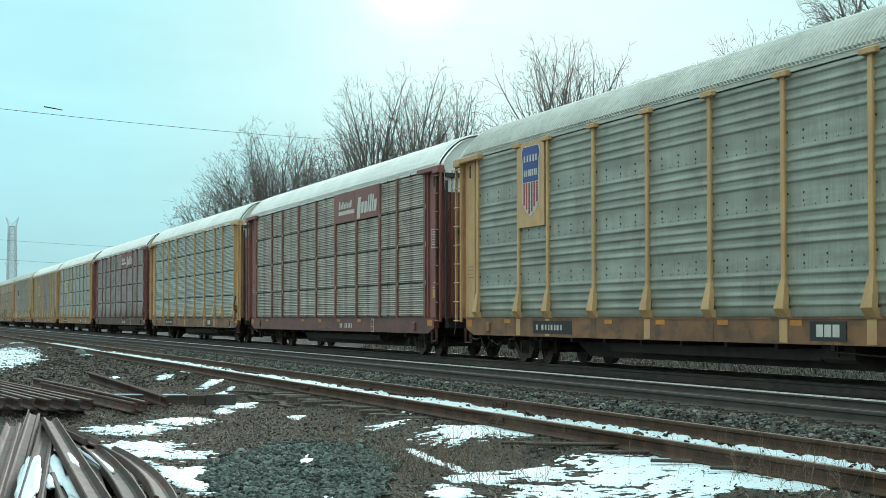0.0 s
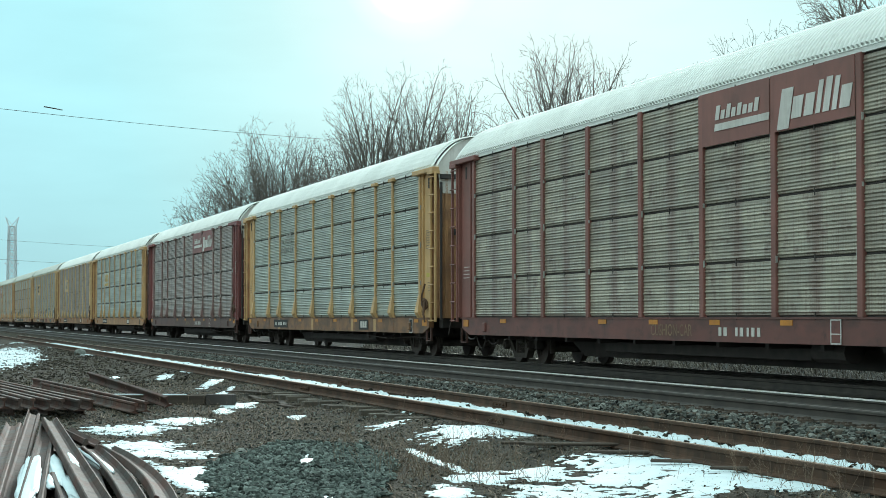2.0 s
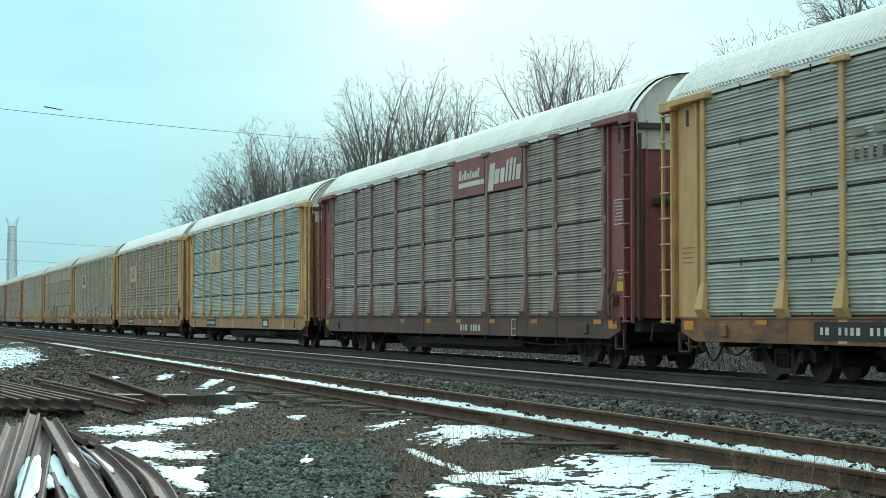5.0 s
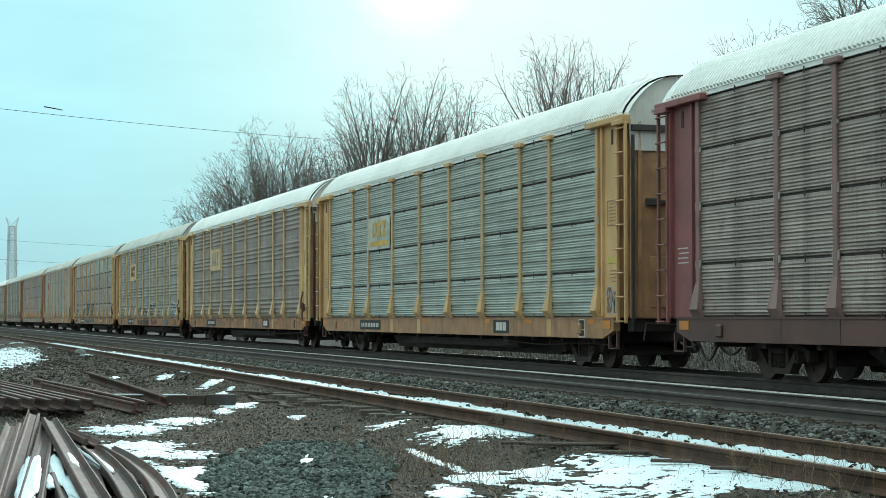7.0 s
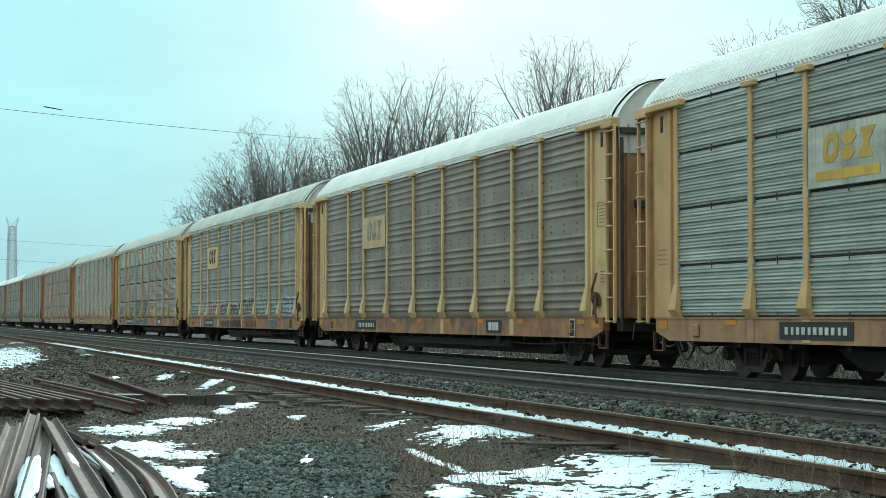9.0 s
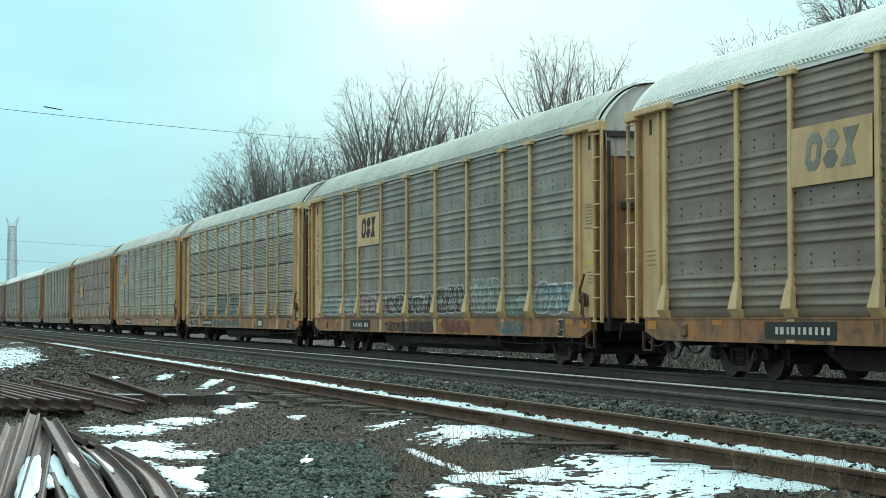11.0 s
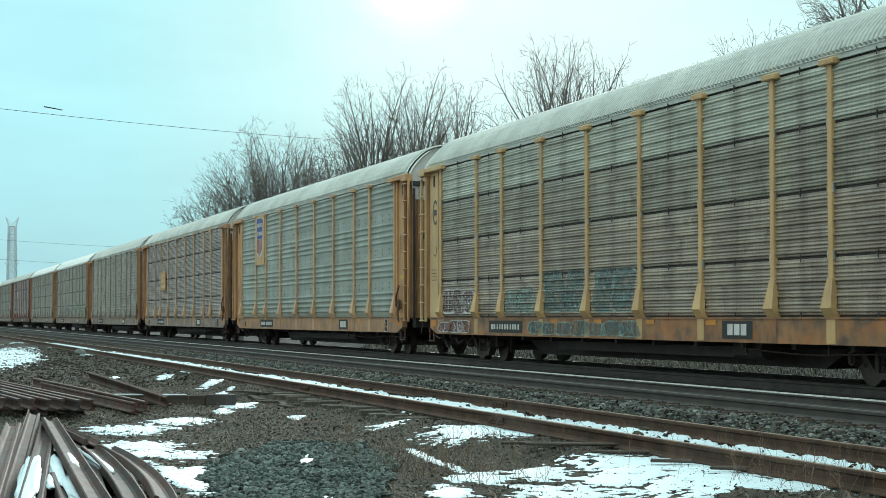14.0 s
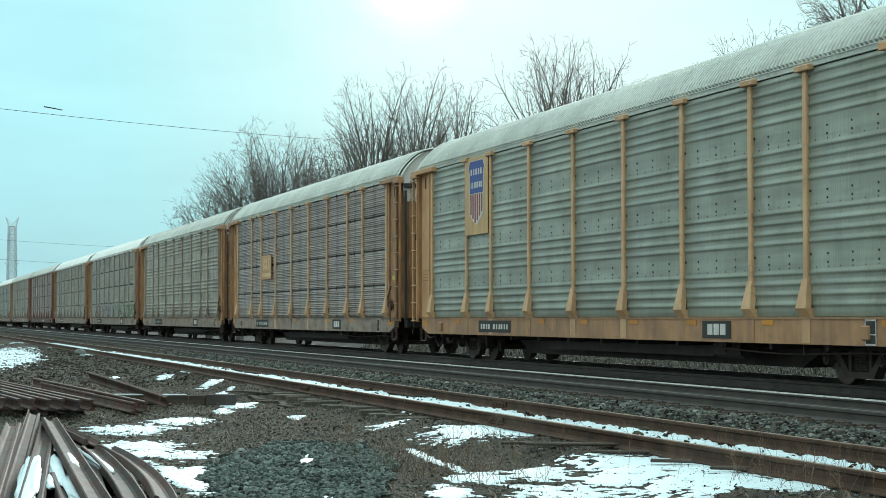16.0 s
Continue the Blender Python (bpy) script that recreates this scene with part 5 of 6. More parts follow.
def swash(car, r0, r1, z0, z1):
    """Railway emblem board: maroon with white underlined script drawn as strokes."""
    y = -HALF - 0.052
    mid = (r0 + r1) / 2
    for a, b in ((r0 + 0.09, mid - 0.09), (mid + 0.09, r1 - 0.09)):
        marks(car, "sign_board", [(a, b, z0, z1)], RED if car["maroon"] == 2 else MAROON, y, "maroon board with white lettering strokes", 0.01)
    b = bmesh.new()

    def slant(x0, x1, za, zb, lean=0.10):
        k = y - 0.016
        add_prism(b, [(-x0, za), (-x1, za), (-x1 + lean * (zb - za), zb), (-x0 + lean * (zb - za), zb)], k - 0.006, k)

    zb = z1 - 0.50
    for i, high in enumerate((0.22, 0.15, 0.15, 0.20, 0.15, 0.23, 0.15, 0.24)):
        x = r1 - 2.16 + i * 0.215
        slant(x - 0.15, x + 0.005, zb, zb + high, 0.3)
    slant(mid + 0.10, r1 - 0.62, zb - 0.19, zb - 0.07, 0.3)
    zb2 = z1 - 0.76
    x = mid - 0.20
    for wide, low, high in ((0.40, -0.14, 0.50), (0.34, 0.0, 0.34), (0.30, 0.0, 0.34), (0.15, 0.0, 0.50), (0.20, 0.0, 0.52), (0.15, 0.0, 0.50), (0.32, 0.0, 0.34)):
        slant(x - wide, x, zb2 + low, zb2 + high, 0.3)
        x -= wide + 0.085
    part("emblem_lettering", b, WHITE, car, "white slanted strokes with an underline")


def monogram(car, r0, r1, z0, z1, board, ink, bar=None):
    """Three bold block shapes on a board."""
    y = -HALF - 0.055
    marks(car, "sign_board", [(r0, r1, z0, z1)], board, y, "painted board with bold block shapes", 0.012)
    b = bmesh.new()
    h, w = (z1 - z0), (r1 - r0)
    lo, hi = z0 + h * (0.38 if bar else 0.24), z1 - h * 0.14
    k0 = y - 0.013
    # an eight-sided ring, two stacked lozenges and a bow tie
    lw, gap = w * 0.19, w * 0.03
    x0 = -(r1 + r0) / 2 - 1.5 * lw - gap
    lean = 0.10 * h
    at = lambda i, u, v: (x0 + i * (lw + gap) + u * lw + lean * v, lo + (hi - lo) * v)
    rim = ((0.25, 0), (0.75, 0), (1, 0.2), (1, 0.8), (0.75, 1), (0.25, 1), (0, 0.8), (0, 0.2))
    loops = [[b.verts.new((p[0], k0 - d, p[1])) for p in (at(0, 0.5 + (u - 0.5) * q, 0.5 + (v - 0.5) * (q + 0.15 * (1 - q))) for u, v in rim)] for q, d in ((1, 0.0), (1, 0.006), (0.42, 0.006), (0.42, 0.0))]
    for p, q in zip(loops, loops[1:]):
        for k in range(8):
            b.faces.new((p[k], p[(k + 1) % 8], q[(k + 1) % 8], q[k]))
    bmesh.ops.recalc_face_normals(b, faces=b.faces)
    part("emblem_ring", b, ink, car)
    for v0, v1 in ((0.0, 0.48), (0.52, 1.0)):
        m = (v0 + v1) / 2
        part("emblem_lozenge", add_prism(bmesh.new(), [at(1, 0.3, v0), at(1, 0.7, v0), at(1, 1, m), at(1, 0.7, v1), at(1, 0.3, v1), at(1, 0, m)], k0 - 0.006, k0), ink, car)
    part("emblem_bow", add_prism(bmesh.new(), [at(2, 0, 0), at(2, 1, 0), at(2, 0.64, 0.5), at(2, 1, 1), at(2, 0, 1), at(2, 0.36, 0.5)], k0 - 0.006, k0), ink, car)
    if bar:
        part("emblem_underline", box(-(r1 - w * 0.1), -(r0 + w * 0.1), k0 - 0.006, k0, z0 + h * 0.10, z0 + h * 0.26, 0.0), ink, car)


def words(text, size, m, material, parent, name="lettering"):
    cu = bpy.data.curves.new(name, "FONT")
    cu.body, cu.size, cu.align_x = text, size, "CENTER"
    tmp = bpy.data.objects.new(name, cu)
    scene.collection.objects.link(tmp)
    me = bpy.data.meshes.new_from_object(tmp.evaluated_get(bpy.context.evaluated_depsgraph_get()))
    bpy.data.objects.remove(tmp)
    me.materials.clear()
    me.materials.append(material)
    ob = new(name, me)
    ob.parent, ob.matrix_basis = parent, m
    return ob


FLIP = pose(-LENGTH, 0, 0, 0, 0, 180)
CARS, WHEELS = [], []


def autorack(lead, kind, coat, panel, roof, label, near=True, sill=None, plain=False, seed=0, maroon=0, corner=None, bare_plate=False, geared=True, upper=None):
    """One car, 27.1 m between ladders; its own space runs back along -x from the leading ladder."""
    car = new("autorack_car")
    car["maroon"], car["ribs"] = maroon, kind
    tagged(car, label, "railroad car", group="train of autorack cars")
    sill, corner = sill or SILL_Y, corner or coat
    P = PANEL[panel]
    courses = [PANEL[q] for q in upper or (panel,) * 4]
    spun = lambda m: FLIP @ m
    for side in (0, 1):
        f = spun if side else (lambda m: m)
        one = Matrix.Identity(4)
        shared("sill", "side_sill", sill_mesh, sill, car, f(one))
        shared("rail", "roof_edge_strip", roof_rail_mesh, roof, car, f(one))
        for i in range(9):
            a, b = POSTS[i] + 0.03, POSTS[i + 1] - 0.03
            at = f(pose(-a, -HALF + 0.01, 0))
            w = round(b - a, 2)
            twin = kind == "twin"
            if kind == "band":
                shared(("band", w), "side_panel", lambda: corrugated(w, 0, 0, band_wave(), True), P, car, at)
            else:
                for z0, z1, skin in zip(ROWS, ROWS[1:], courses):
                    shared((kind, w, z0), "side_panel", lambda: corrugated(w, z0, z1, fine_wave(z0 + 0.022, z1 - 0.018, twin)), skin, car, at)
        if kind == "band":
            tagged(shared("bolts", "panel_bolt", bolts_mesh, BOLT, car, f(one)), kind="stuff")
        else:
            tagged(shared("clips", "panel_clip", clips_mesh, BLACK, car, f(one)), kind="stuff")
            tagged(shared("tabs", "seam_tab", seam_tabs_mesh, TAB, car, f(one)), kind="stuff")
        for r in POSTS:
            p = shared(("post", plain), "post", post_mesh(0.17 if plain else 0.14), coat, car, f(pose(-r, 0, 0)))
            if not plain:
                shared("boot", "post_foot", boot_mesh, coat, p)
                shared("cap", "post_cap", post_cap_mesh, coat, p)
        for e in (0, 1):
            # the trailing corner is the mirrored leading corner
            g = Matrix.Identity(4) if not e else Matrix.Translation((-LENGTH, 0, 0)) @ Matrix.Diagonal((-1, 1, 1, 1))
            shared("corner", "corner_sheet", corner_mesh, corner, car, f(g))
            shared("flange", "corner_flange", flange_mesh, corner if maroon else RUSTY, car, f(g))
            shared("ladder", "ladder", ladder_mesh, corner, car, f(g))
            shared("header", "door_header", header_mesh, corner, car, f(g))
            shared("slot", "corner_slot", slot_mesh, BLACK, car, f(g))
            shared("stirrup", "stirrup_step", stirrup_mesh, BROWN, car, f(g))
            shared("bolster", "sill_bracket", bolster_mesh, sill, car, f(g @ pose(-2.6, 0, 0)))
        if not plain:
            if geared:
                shared("brake", "brake_chain", brake_mesh, CHAIN, car, f(one))
                shared("brake_cover", "brake_cover", brake_cover_mesh, CHAIN, car, f(one))
            pipe = shared("brake_pipe", "brake_pipe", brake_pipe_mesh, STEEL, car, f(one))
            for x in (-1.7, -4.9, -7.8):
                shared("pipe_strap", "pipe_strap", pipe_strap_mesh, STEEL, pipe, pose(x, 0, 0))
    for e in (Matrix.Identity(4), FLIP):
        shared("cap_sheet", "roof_end_sheet", end_cap_mesh, roof, car, e)
        shared("end_plate", "end_plate", end_plate_mesh, WHITE if not plain else roof, car, e)
        skin = corner if maroon else RUSTY
        door = shared("door", "end_door", door_mesh, skin, car, e)
        for y in (-0.70, 0.70):
            shared("door_leaf", "door_panel", door_leaf_mesh, skin, door, pose(0, y, 0))
        for y in (-1.40, 0.0, 1.40):
            shared("door_rib", "door_rib", door_rib_mesh, skin, door, pose(0, y, 0))
        shared("latch", "door_latch", latch_mesh, BLACK, car, e)
        shared("end_bar", "end_bar", end_bar_mesh, BLACK, car, e)
        for y in (-HALF + 0.10, HALF - 0.10):
            shared("end_seal", "end_seal", gap_shade_mesh, BLACK, car, e @ pose(0, y, 0))
        shared("coupler", "coupler", coupler_mesh, STEEL, car, e)
        shared("lever", "cut_lever", cut_lever_mesh, STEEL, car, e)
    shared("hose", "brake_hose", hanging_cable_mesh, BLACK, car)
    if near:
        shared("roof", "roof", roof_mesh, roof, car)
    else:
        shared("roof_far", "roof", lambda: roof_mesh(FAR_LINE), roof, car)
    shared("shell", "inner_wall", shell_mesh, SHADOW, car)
    shared("frame", "underframe", frame_mesh, BLACK, car)
    for c in (3.75, 23.35):
        truck = shared("truck", "truck", truck_bolster_mesh, IRON, car, pose(-c, 0, 0))
        for s in (-1, 1):
            side = shared("side_frame", "side_frame", side_frame_mesh, IRON, truck, pose(0, s * 0.99, 0, 0, 0, 0 if s < 0 else 180))
            for k in (-0.14, 0.0, 0.14):
                shared("spring", "spring", spring_mesh, IRON, truck, pose(k, s * 1.01, 0))
            for a in (-0.85, 0.85):
                shared("journal", "journal_cap", journal_mesh, IRON, truck, pose(a, s * 1.06, 0, 0, 0, 0 if s < 0 else 180))
        for a in (-1.30, 1.30):
            shared("brake_beam", "brake_beam", brake_beam_mesh, IRON, truck, pose(a, 0, 0))
        for a in (-0.85, 0.85):
            w = shared("wheelset", "wheelset", wheelset_mesh, STEEL, car, pose(-c + a, 0, WHEEL_R))
            if near:
                WHEELS.append((w, -c + a))
    # reflective tape, plate and number panel on the sill
    y = -HALF - 0.045
    rng = random.Random(seed)
    tape = [(a, a + 0.42, 0.93, 1.02) for a in (1.75, 5.6, 8.6, 11.3, 14.0, 16.6, 22.9) if rng.random() < 0.9]
    for q in tape + [(0.9, 1.35, 0.84, 1.0), (25.8, 26.2, 0.84, 1.0)]:
        marks(car, "reflective_tape", [q], ORANGE, y, "orange reflective tape")
    if not plain:
        for r in POSTS[1:-1]:
            marks(car, "sill_patch", [(r - 0.14, r + 0.14, 0.66, 1.03)], coat if rng.random() < 0.5 and not maroon else sill, y + 0.002, depth=0.004)
    if not maroon:
        if not bare_plate:
            marks(car, "name_plate", [(7.2, 8.35, 0.70, 1.0)], PLATE, y, "dark plate with bold white lettering")
        for a in () if bare_plate else (7.40, 7.66, 7.92):
            marks(car, "plate_block", [(a, a + 0.21, 0.76, 0.95)], WHITE, y - 0.006)
        marks(car, "number_plate", [(18.9, 21.3, 0.71, 0.99)], PLATE, y, "dark plate with white numbering")
        bars(car, "number_bar", 19.05, 21.15, 0.77, 0.93, 11, WHITE, y - 0.008, seed + 1)
    else:
        bars(car, "number_bar", 9.7, 11.4, 0.72, 0.92, 8, WHITE, y, seed + 1)
        words("CUSHION-CAR", 0.30, Matrix(((0.92, 0, 0, -13.4), (0, 0, -1, y - 0.003), (0, 1, 0, 0.73), (0, 0, 0, 1))), OCHRE, car, "sill_lettering")
    e = 7.05 if maroon else 2.35
    marks(car, "stencil_plate", [(e, e + 0.27, 0.68, 1.0)], PLATE if not maroon else sill, y - 0.002)
    marks(car, "stencil_frame", [(e - 0.03, e - 0.01, 0.66, 1.02), (e + 0.28, e + 0.30, 0.66, 1.02), (e - 0.03, e + 0.30, 0.65, 0.67), (e - 0.03, e + 0.30, 1.01, 1.03), (e - 0.01, e + 0.28, 0.80, 0.815)], WHITE, y - 0.004)
    # notices on the corner sheets
    yc = -HALF + 0.018
    note_lines(car, "notice_print", 0.72, 1.14, 2.94, 3.34, 6, STENCIL if not maroon else WHITE, yc, seed + 3)
    marks(car, "notice_frame", [(0.66, 1.20, 3.36, 3.38), (0.66, 1.20, 2.88, 2.90), (0.66, 0.68, 2.88, 3.38), (1.18, 1.20, 2.88, 3.38)], STENCIL if not maroon else WHITE, yc)
    marks(car, "yellow_sticker", [(0.66, 1.15, 2.13, 2.24)] if not maroon else [(0.66, 1.05, 1.58, 1.80)], LEMON, yc, "yellow warning sticker")
    note_lines(car, "stencil_print", 0.72, 1.05, 1.74, 2.02, 4, STENCIL if not maroon else WHITE, yc, seed + 5)
    note_lines(car, "stencil_print", LENGTH - 1.2, LENGTH - 0.7, 2.0, 2.35, 4, STENCIL if not maroon else WHITE, yc, seed + 6)
    if not plain:
        words("EXCESS HEIGHT", 0.105, Matrix(((0, 0, 1, -0.094), (1, 0, 0, -0.65), (0, 1, 0, 5.03), (0, 0, 0, 1))), INK, car)
    CARS.append((car, lead))
    return car


PITCH_CAR = 28.44
yellow_txt = "%s autorack car with yellow posts and %s roof"
hazed_txt = "%s autorack car, dusty posts, rusty corners, %s roof"
A = autorack(17.90, "band", YELLOW, "green", ROOF_G, yellow_txt % ("green-grey ribbed", "grey"), seed=1)
shield(A, 20.52, 22.28, 3.07, 4.95)
B = autorack(46.33, "twin", MAROON, "dirty", ROOF_W, "stained grey autorack car with maroon posts and white roof", plain=True, sill=SILL_M, seed=2, maroon=1)
swash(B, 6.45, 12.05, 4.03, 4.95)
C = autorack(74.92, "twin", YELLOW, "light", ROOF_W, yellow_txt % ("light grey ribbed", "white"), seed=3)
bars(C, "faded_emblem", 18.0, 20.2, 3.35, 3.62, 8, PANEL["soot"], -HALF - 0.05, 4, rows=1)
bars(C, "faded_emblem", 18.2, 20.2, 3.72, 3.86, 3, PANEL["soot"], -HALF - 0.05, 5, rows=1)
bars(C, "faded_emblem", 18.2, 19.2, 3.9, 4.2, 2, PANEL["soot"], -HALF - 0.05, 8, rows=2)
D = autorack(103.45, "twin", ROSY, "rose", ROOF_W, "brown-grey autorack car with red posts and white roof", sill=BROWN, seed=4, maroon=2, corner=RED)
swash(D, 6.45, 12.05, 4.03, 4.95)
E_ = autorack(132.12, "fine", YELLOW, "blue", ROOF_W, yellow_txt % ("blue-grey ribbed", "white"), seed=5, geared=False, sill=RUSTY)
monogram(E_, 17.80, 20.25, 3.04, 3.98, PANEL["pale_grey"], AMBER, bar=True)
F_ = autorack(160.41, "band", CREAM, "brown", ROOF_W, yellow_txt % ("soot-brown ribbed", "stained white"), seed=6, sill=SILL_R)
monogram(F_, 17.75, 20.30, 3.10, 4.02, CREAM, PANEL["soot"])
G = autorack(188.86, "band", CREAM, "soot", ROOF_G, yellow_txt % ("soot-grey graffiti-covered", "grey"), seed=7, sill=SILL_R, bare_plate=True)
monogram(G, 17.75, 20.30, 3.20, 4.15, CREAM, PLATE)
# side sheets go from umber in the lower courses to pale grey on top
H = autorack(217.01, "fine", YELLOW, "umber", ROOF_G, yellow_txt % ("dark grey graffiti-covered", "grey"), seed=8, sill=SILL_R, corner=CREAM, upper=("umber", "umber", "stained", "pale_grey"))
ring = bmesh.new()
for k in range(24):
    a0, a1 = 6.2832 * k / 24, 6.2832 * (k + 1) / 24
    ring.faces.new([ring.verts.new((-26.05 + r * 0.75 * math.cos(a), -HALF + 0.014, 3.80 + r * math.sin(a))) for r, a in ((0.33, a0), (0.33, a1), (0.25, a1), (0.25, a0))])
ring.faces.new([ring.verts.new((-26.05 + dx, -HALF + 0.014, 3.80 + dz)) for dx, dz in ((-0.13, -0.07), (0.13, -0.07), (0.13, 0.07), (-0.13, 0.07))])
for f in ring.faces:
    f.normal_update()
    if f.normal.y > 0:
        f.normal_flip()
part("ring_emblem", ring, INK, H, "dark ring round a block painted on the corner sheet")
I = autorack(245.38, "band", TAN, "green", ROOF_G, yellow_txt % ("green-grey ribbed", "grey"), seed=9, corner=APRICOT, sill=RUSTY)
shield(I, 20.52, 22.28, 3.07, 4.95)
# the far cars, with haze painted into most posts and sills
lead = 245.38
for k, (kind, coat, panel, roof, what, mar) in enumerate((
        ("fine", TAN, "rose", ROOF_G, "dull grey", 0), ("band", HAZE_TAN, "stained", ROOF_G, "dull grey", 0), ("fine", HAZE_TAN, "stained", ROOF_W, "light grey graffiti-covered", 0),
        ("fine", HAZE_TAN, "stained", ROOF_W, "light grey", 0), ("fine", MAROON, "rose", ROOF_G, "brown-grey", 2), ("fine", HAZE_TAN, "stained", ROOF_G, "stained grey", 0),
        ("fine", HAZE_TAN, "green", ROOF_W, "green-grey", 0), ("band", HAZE_TAN, "brown", ROOF_G, "soot-brown", 0), ("fine", HAZE_TAN, "stained", ROOF_W, "light grey", 0))):
    lead += PITCH_CAR
    txt = hazed_txt % (what, "white" if roof is ROOF_W else "grey") if not mar else "brown-grey autorack car with maroon posts and grey roof"
    car = autorack(lead, kind, coat, panel, roof, txt, near=(k < 1), seed=20 + k, sill=BROWN if mar else SILL_HAZE, maroon=mar, corner=None if mar else RUSTY)
    if k == 0:
        monogram(car, 18.3, 20.2, 2.5, 3.4, APRICOT, CREAM, bar=True)
    if k == 2:
        for i in range(7):
            graffiti(car, 2.2 + i * 2.9, 4.6 + i * 2.9, 1.1, 2.0, ("green", "green", "green", "mint", "cyan", "pink", "plum")[i], "white", 60 + i, 3)
    if k == 4:
        marks(car, "faded_sign", [(17.8, 19.0, 3.2, 3.9)], WHITE, -HALF - 0.05)

# paint on the sides
for r0, r1, z0, z1, fill, line, n in ((1.75, 4.2, 1.10, 1.95, "cyan", "white", 3), (4.65, 6.3, 1.10, 1.62, "mint", "teal", 2), (6.9, 8.9, 1.15, 2.02, "mint", "white", 2), (9.5, 11.9, 1.12, 1.98, "black", "white", 3),
                                      (12.3, 17.0, 1.12, 1.72, "black", "white", 5), (17.2, 20.3, 1.12, 1.85, "pink", "white", 3), (20.6, 22.2, 1.12, 1.78, "mint", "white", 2), (22.6, 25.2, 1.12, 1.76, "mint", "white", 4)):
    graffiti(G, r0, r1, z0, z1, fill, line, int(r0 * 10), n)
for r0, r1, fill, line in ((5.0, 6.6, "teal", "cyan"), (8.9, 11.3, "red", "red"), (12.2, 16.8, "black", "black")):
    graffiti(G, r0, r1, 0.68, 1.00, fill, line, int(r0 * 7), 4, -HALF - 0.055)
for r0, r1, z0, z1, fill, line, n in ((22.6, 25.2, 1.12, 1.85, "plum", "white", 3), (18.1, 20.2, 1.12, 1.80, "mint", "teal", 2), (12.4, 14.5, 1.12, 2.16, "teal", "mint", 2), (15.0, 17.4, 1.12, 2.34, "teal", "mint", 2)):
    graffiti(H, r0, r1, z0, z1, fill, line, int(r0 * 11), n)
graffiti(H, 12.0, 18.4, 0.68, 1.01, "teal", "mint", 31, 7, -HALF - 0.055)
graffiti(H, 22.8, 25.4, 0.68, 1.01, "plum", "white", 32, 3, -HALF - 0.055)
scribble(G, 26.10, 2.15, 3.95, 12)
scribble(H, 0.95, 1.48, 1.85, 13, 0.34)
scribble(H, 26.05, 2.62, 2.90, 14, 0.30)
graffiti(E_, 0.62, 1.25, 1.12, 1.70, "black", "white", 40, 2, -HALF + 0.016)

# ---------------------------------------------------------------- bare trees


def limb(rng, out, p, v, length, r, order, bush):
    """Grow one limb as a gently bowed line of segments, with side shoots of the next order that fork off at narrow angles."""
    n = max(3, int(length / (0.40, 0.26, 0.20, 0.20)[order]))
    step = length / n
    side = rng.uniform(0, 6.283)
    bow = rng.normal(0, 0.018, 3) + (0, 0, (0.006, 0.012, 0.020, 0.012)[order])
    for k in range(n):
        t = k / n
        v = v + bow + rng.normal(0, (0.022, 0.030, 0.045, 0.060)[order], 3)
        v = v / np.linalg.norm(v)
        q = p + v * step
        r0, r1 = max(r * (1 - 0.84 * t), 0.0075), max(r * (1 - 0.84 * (k + 1) / n), 0.006)
        out.append((*p, *q, r0, r1, order))
        p = q
        for _ in range(0 if order == 3 or t < (0.20, 0.14, 0.1)[order] else int(rng.uniform(0.0, 1.0) + bush)):
            side += 2.4 + rng.normal(0, 0.5)
            u = np.cross(v, (math.cos(side), math.sin(side), 0.3))
            u = u / (np.linalg.norm(u) + 1e-6)
            fork = (0.50, 0.60, 0.70)[order] * rng.uniform(0.7, 1.25)
            w = v * math.cos(fork) + u * math.sin(fork)
            rest = length * (1 - t)
            size = (rest * 0.46 + 0.45, rest * 0.46 + 0.30, rest * 0.40 + 0.22)[order] * rng.uniform(0.65, 1.15)
            limb(rng, out, p, w, size, max(r1 * (0.60, 0.62, 0.66)[order], 0.0080), order + 1, bush)


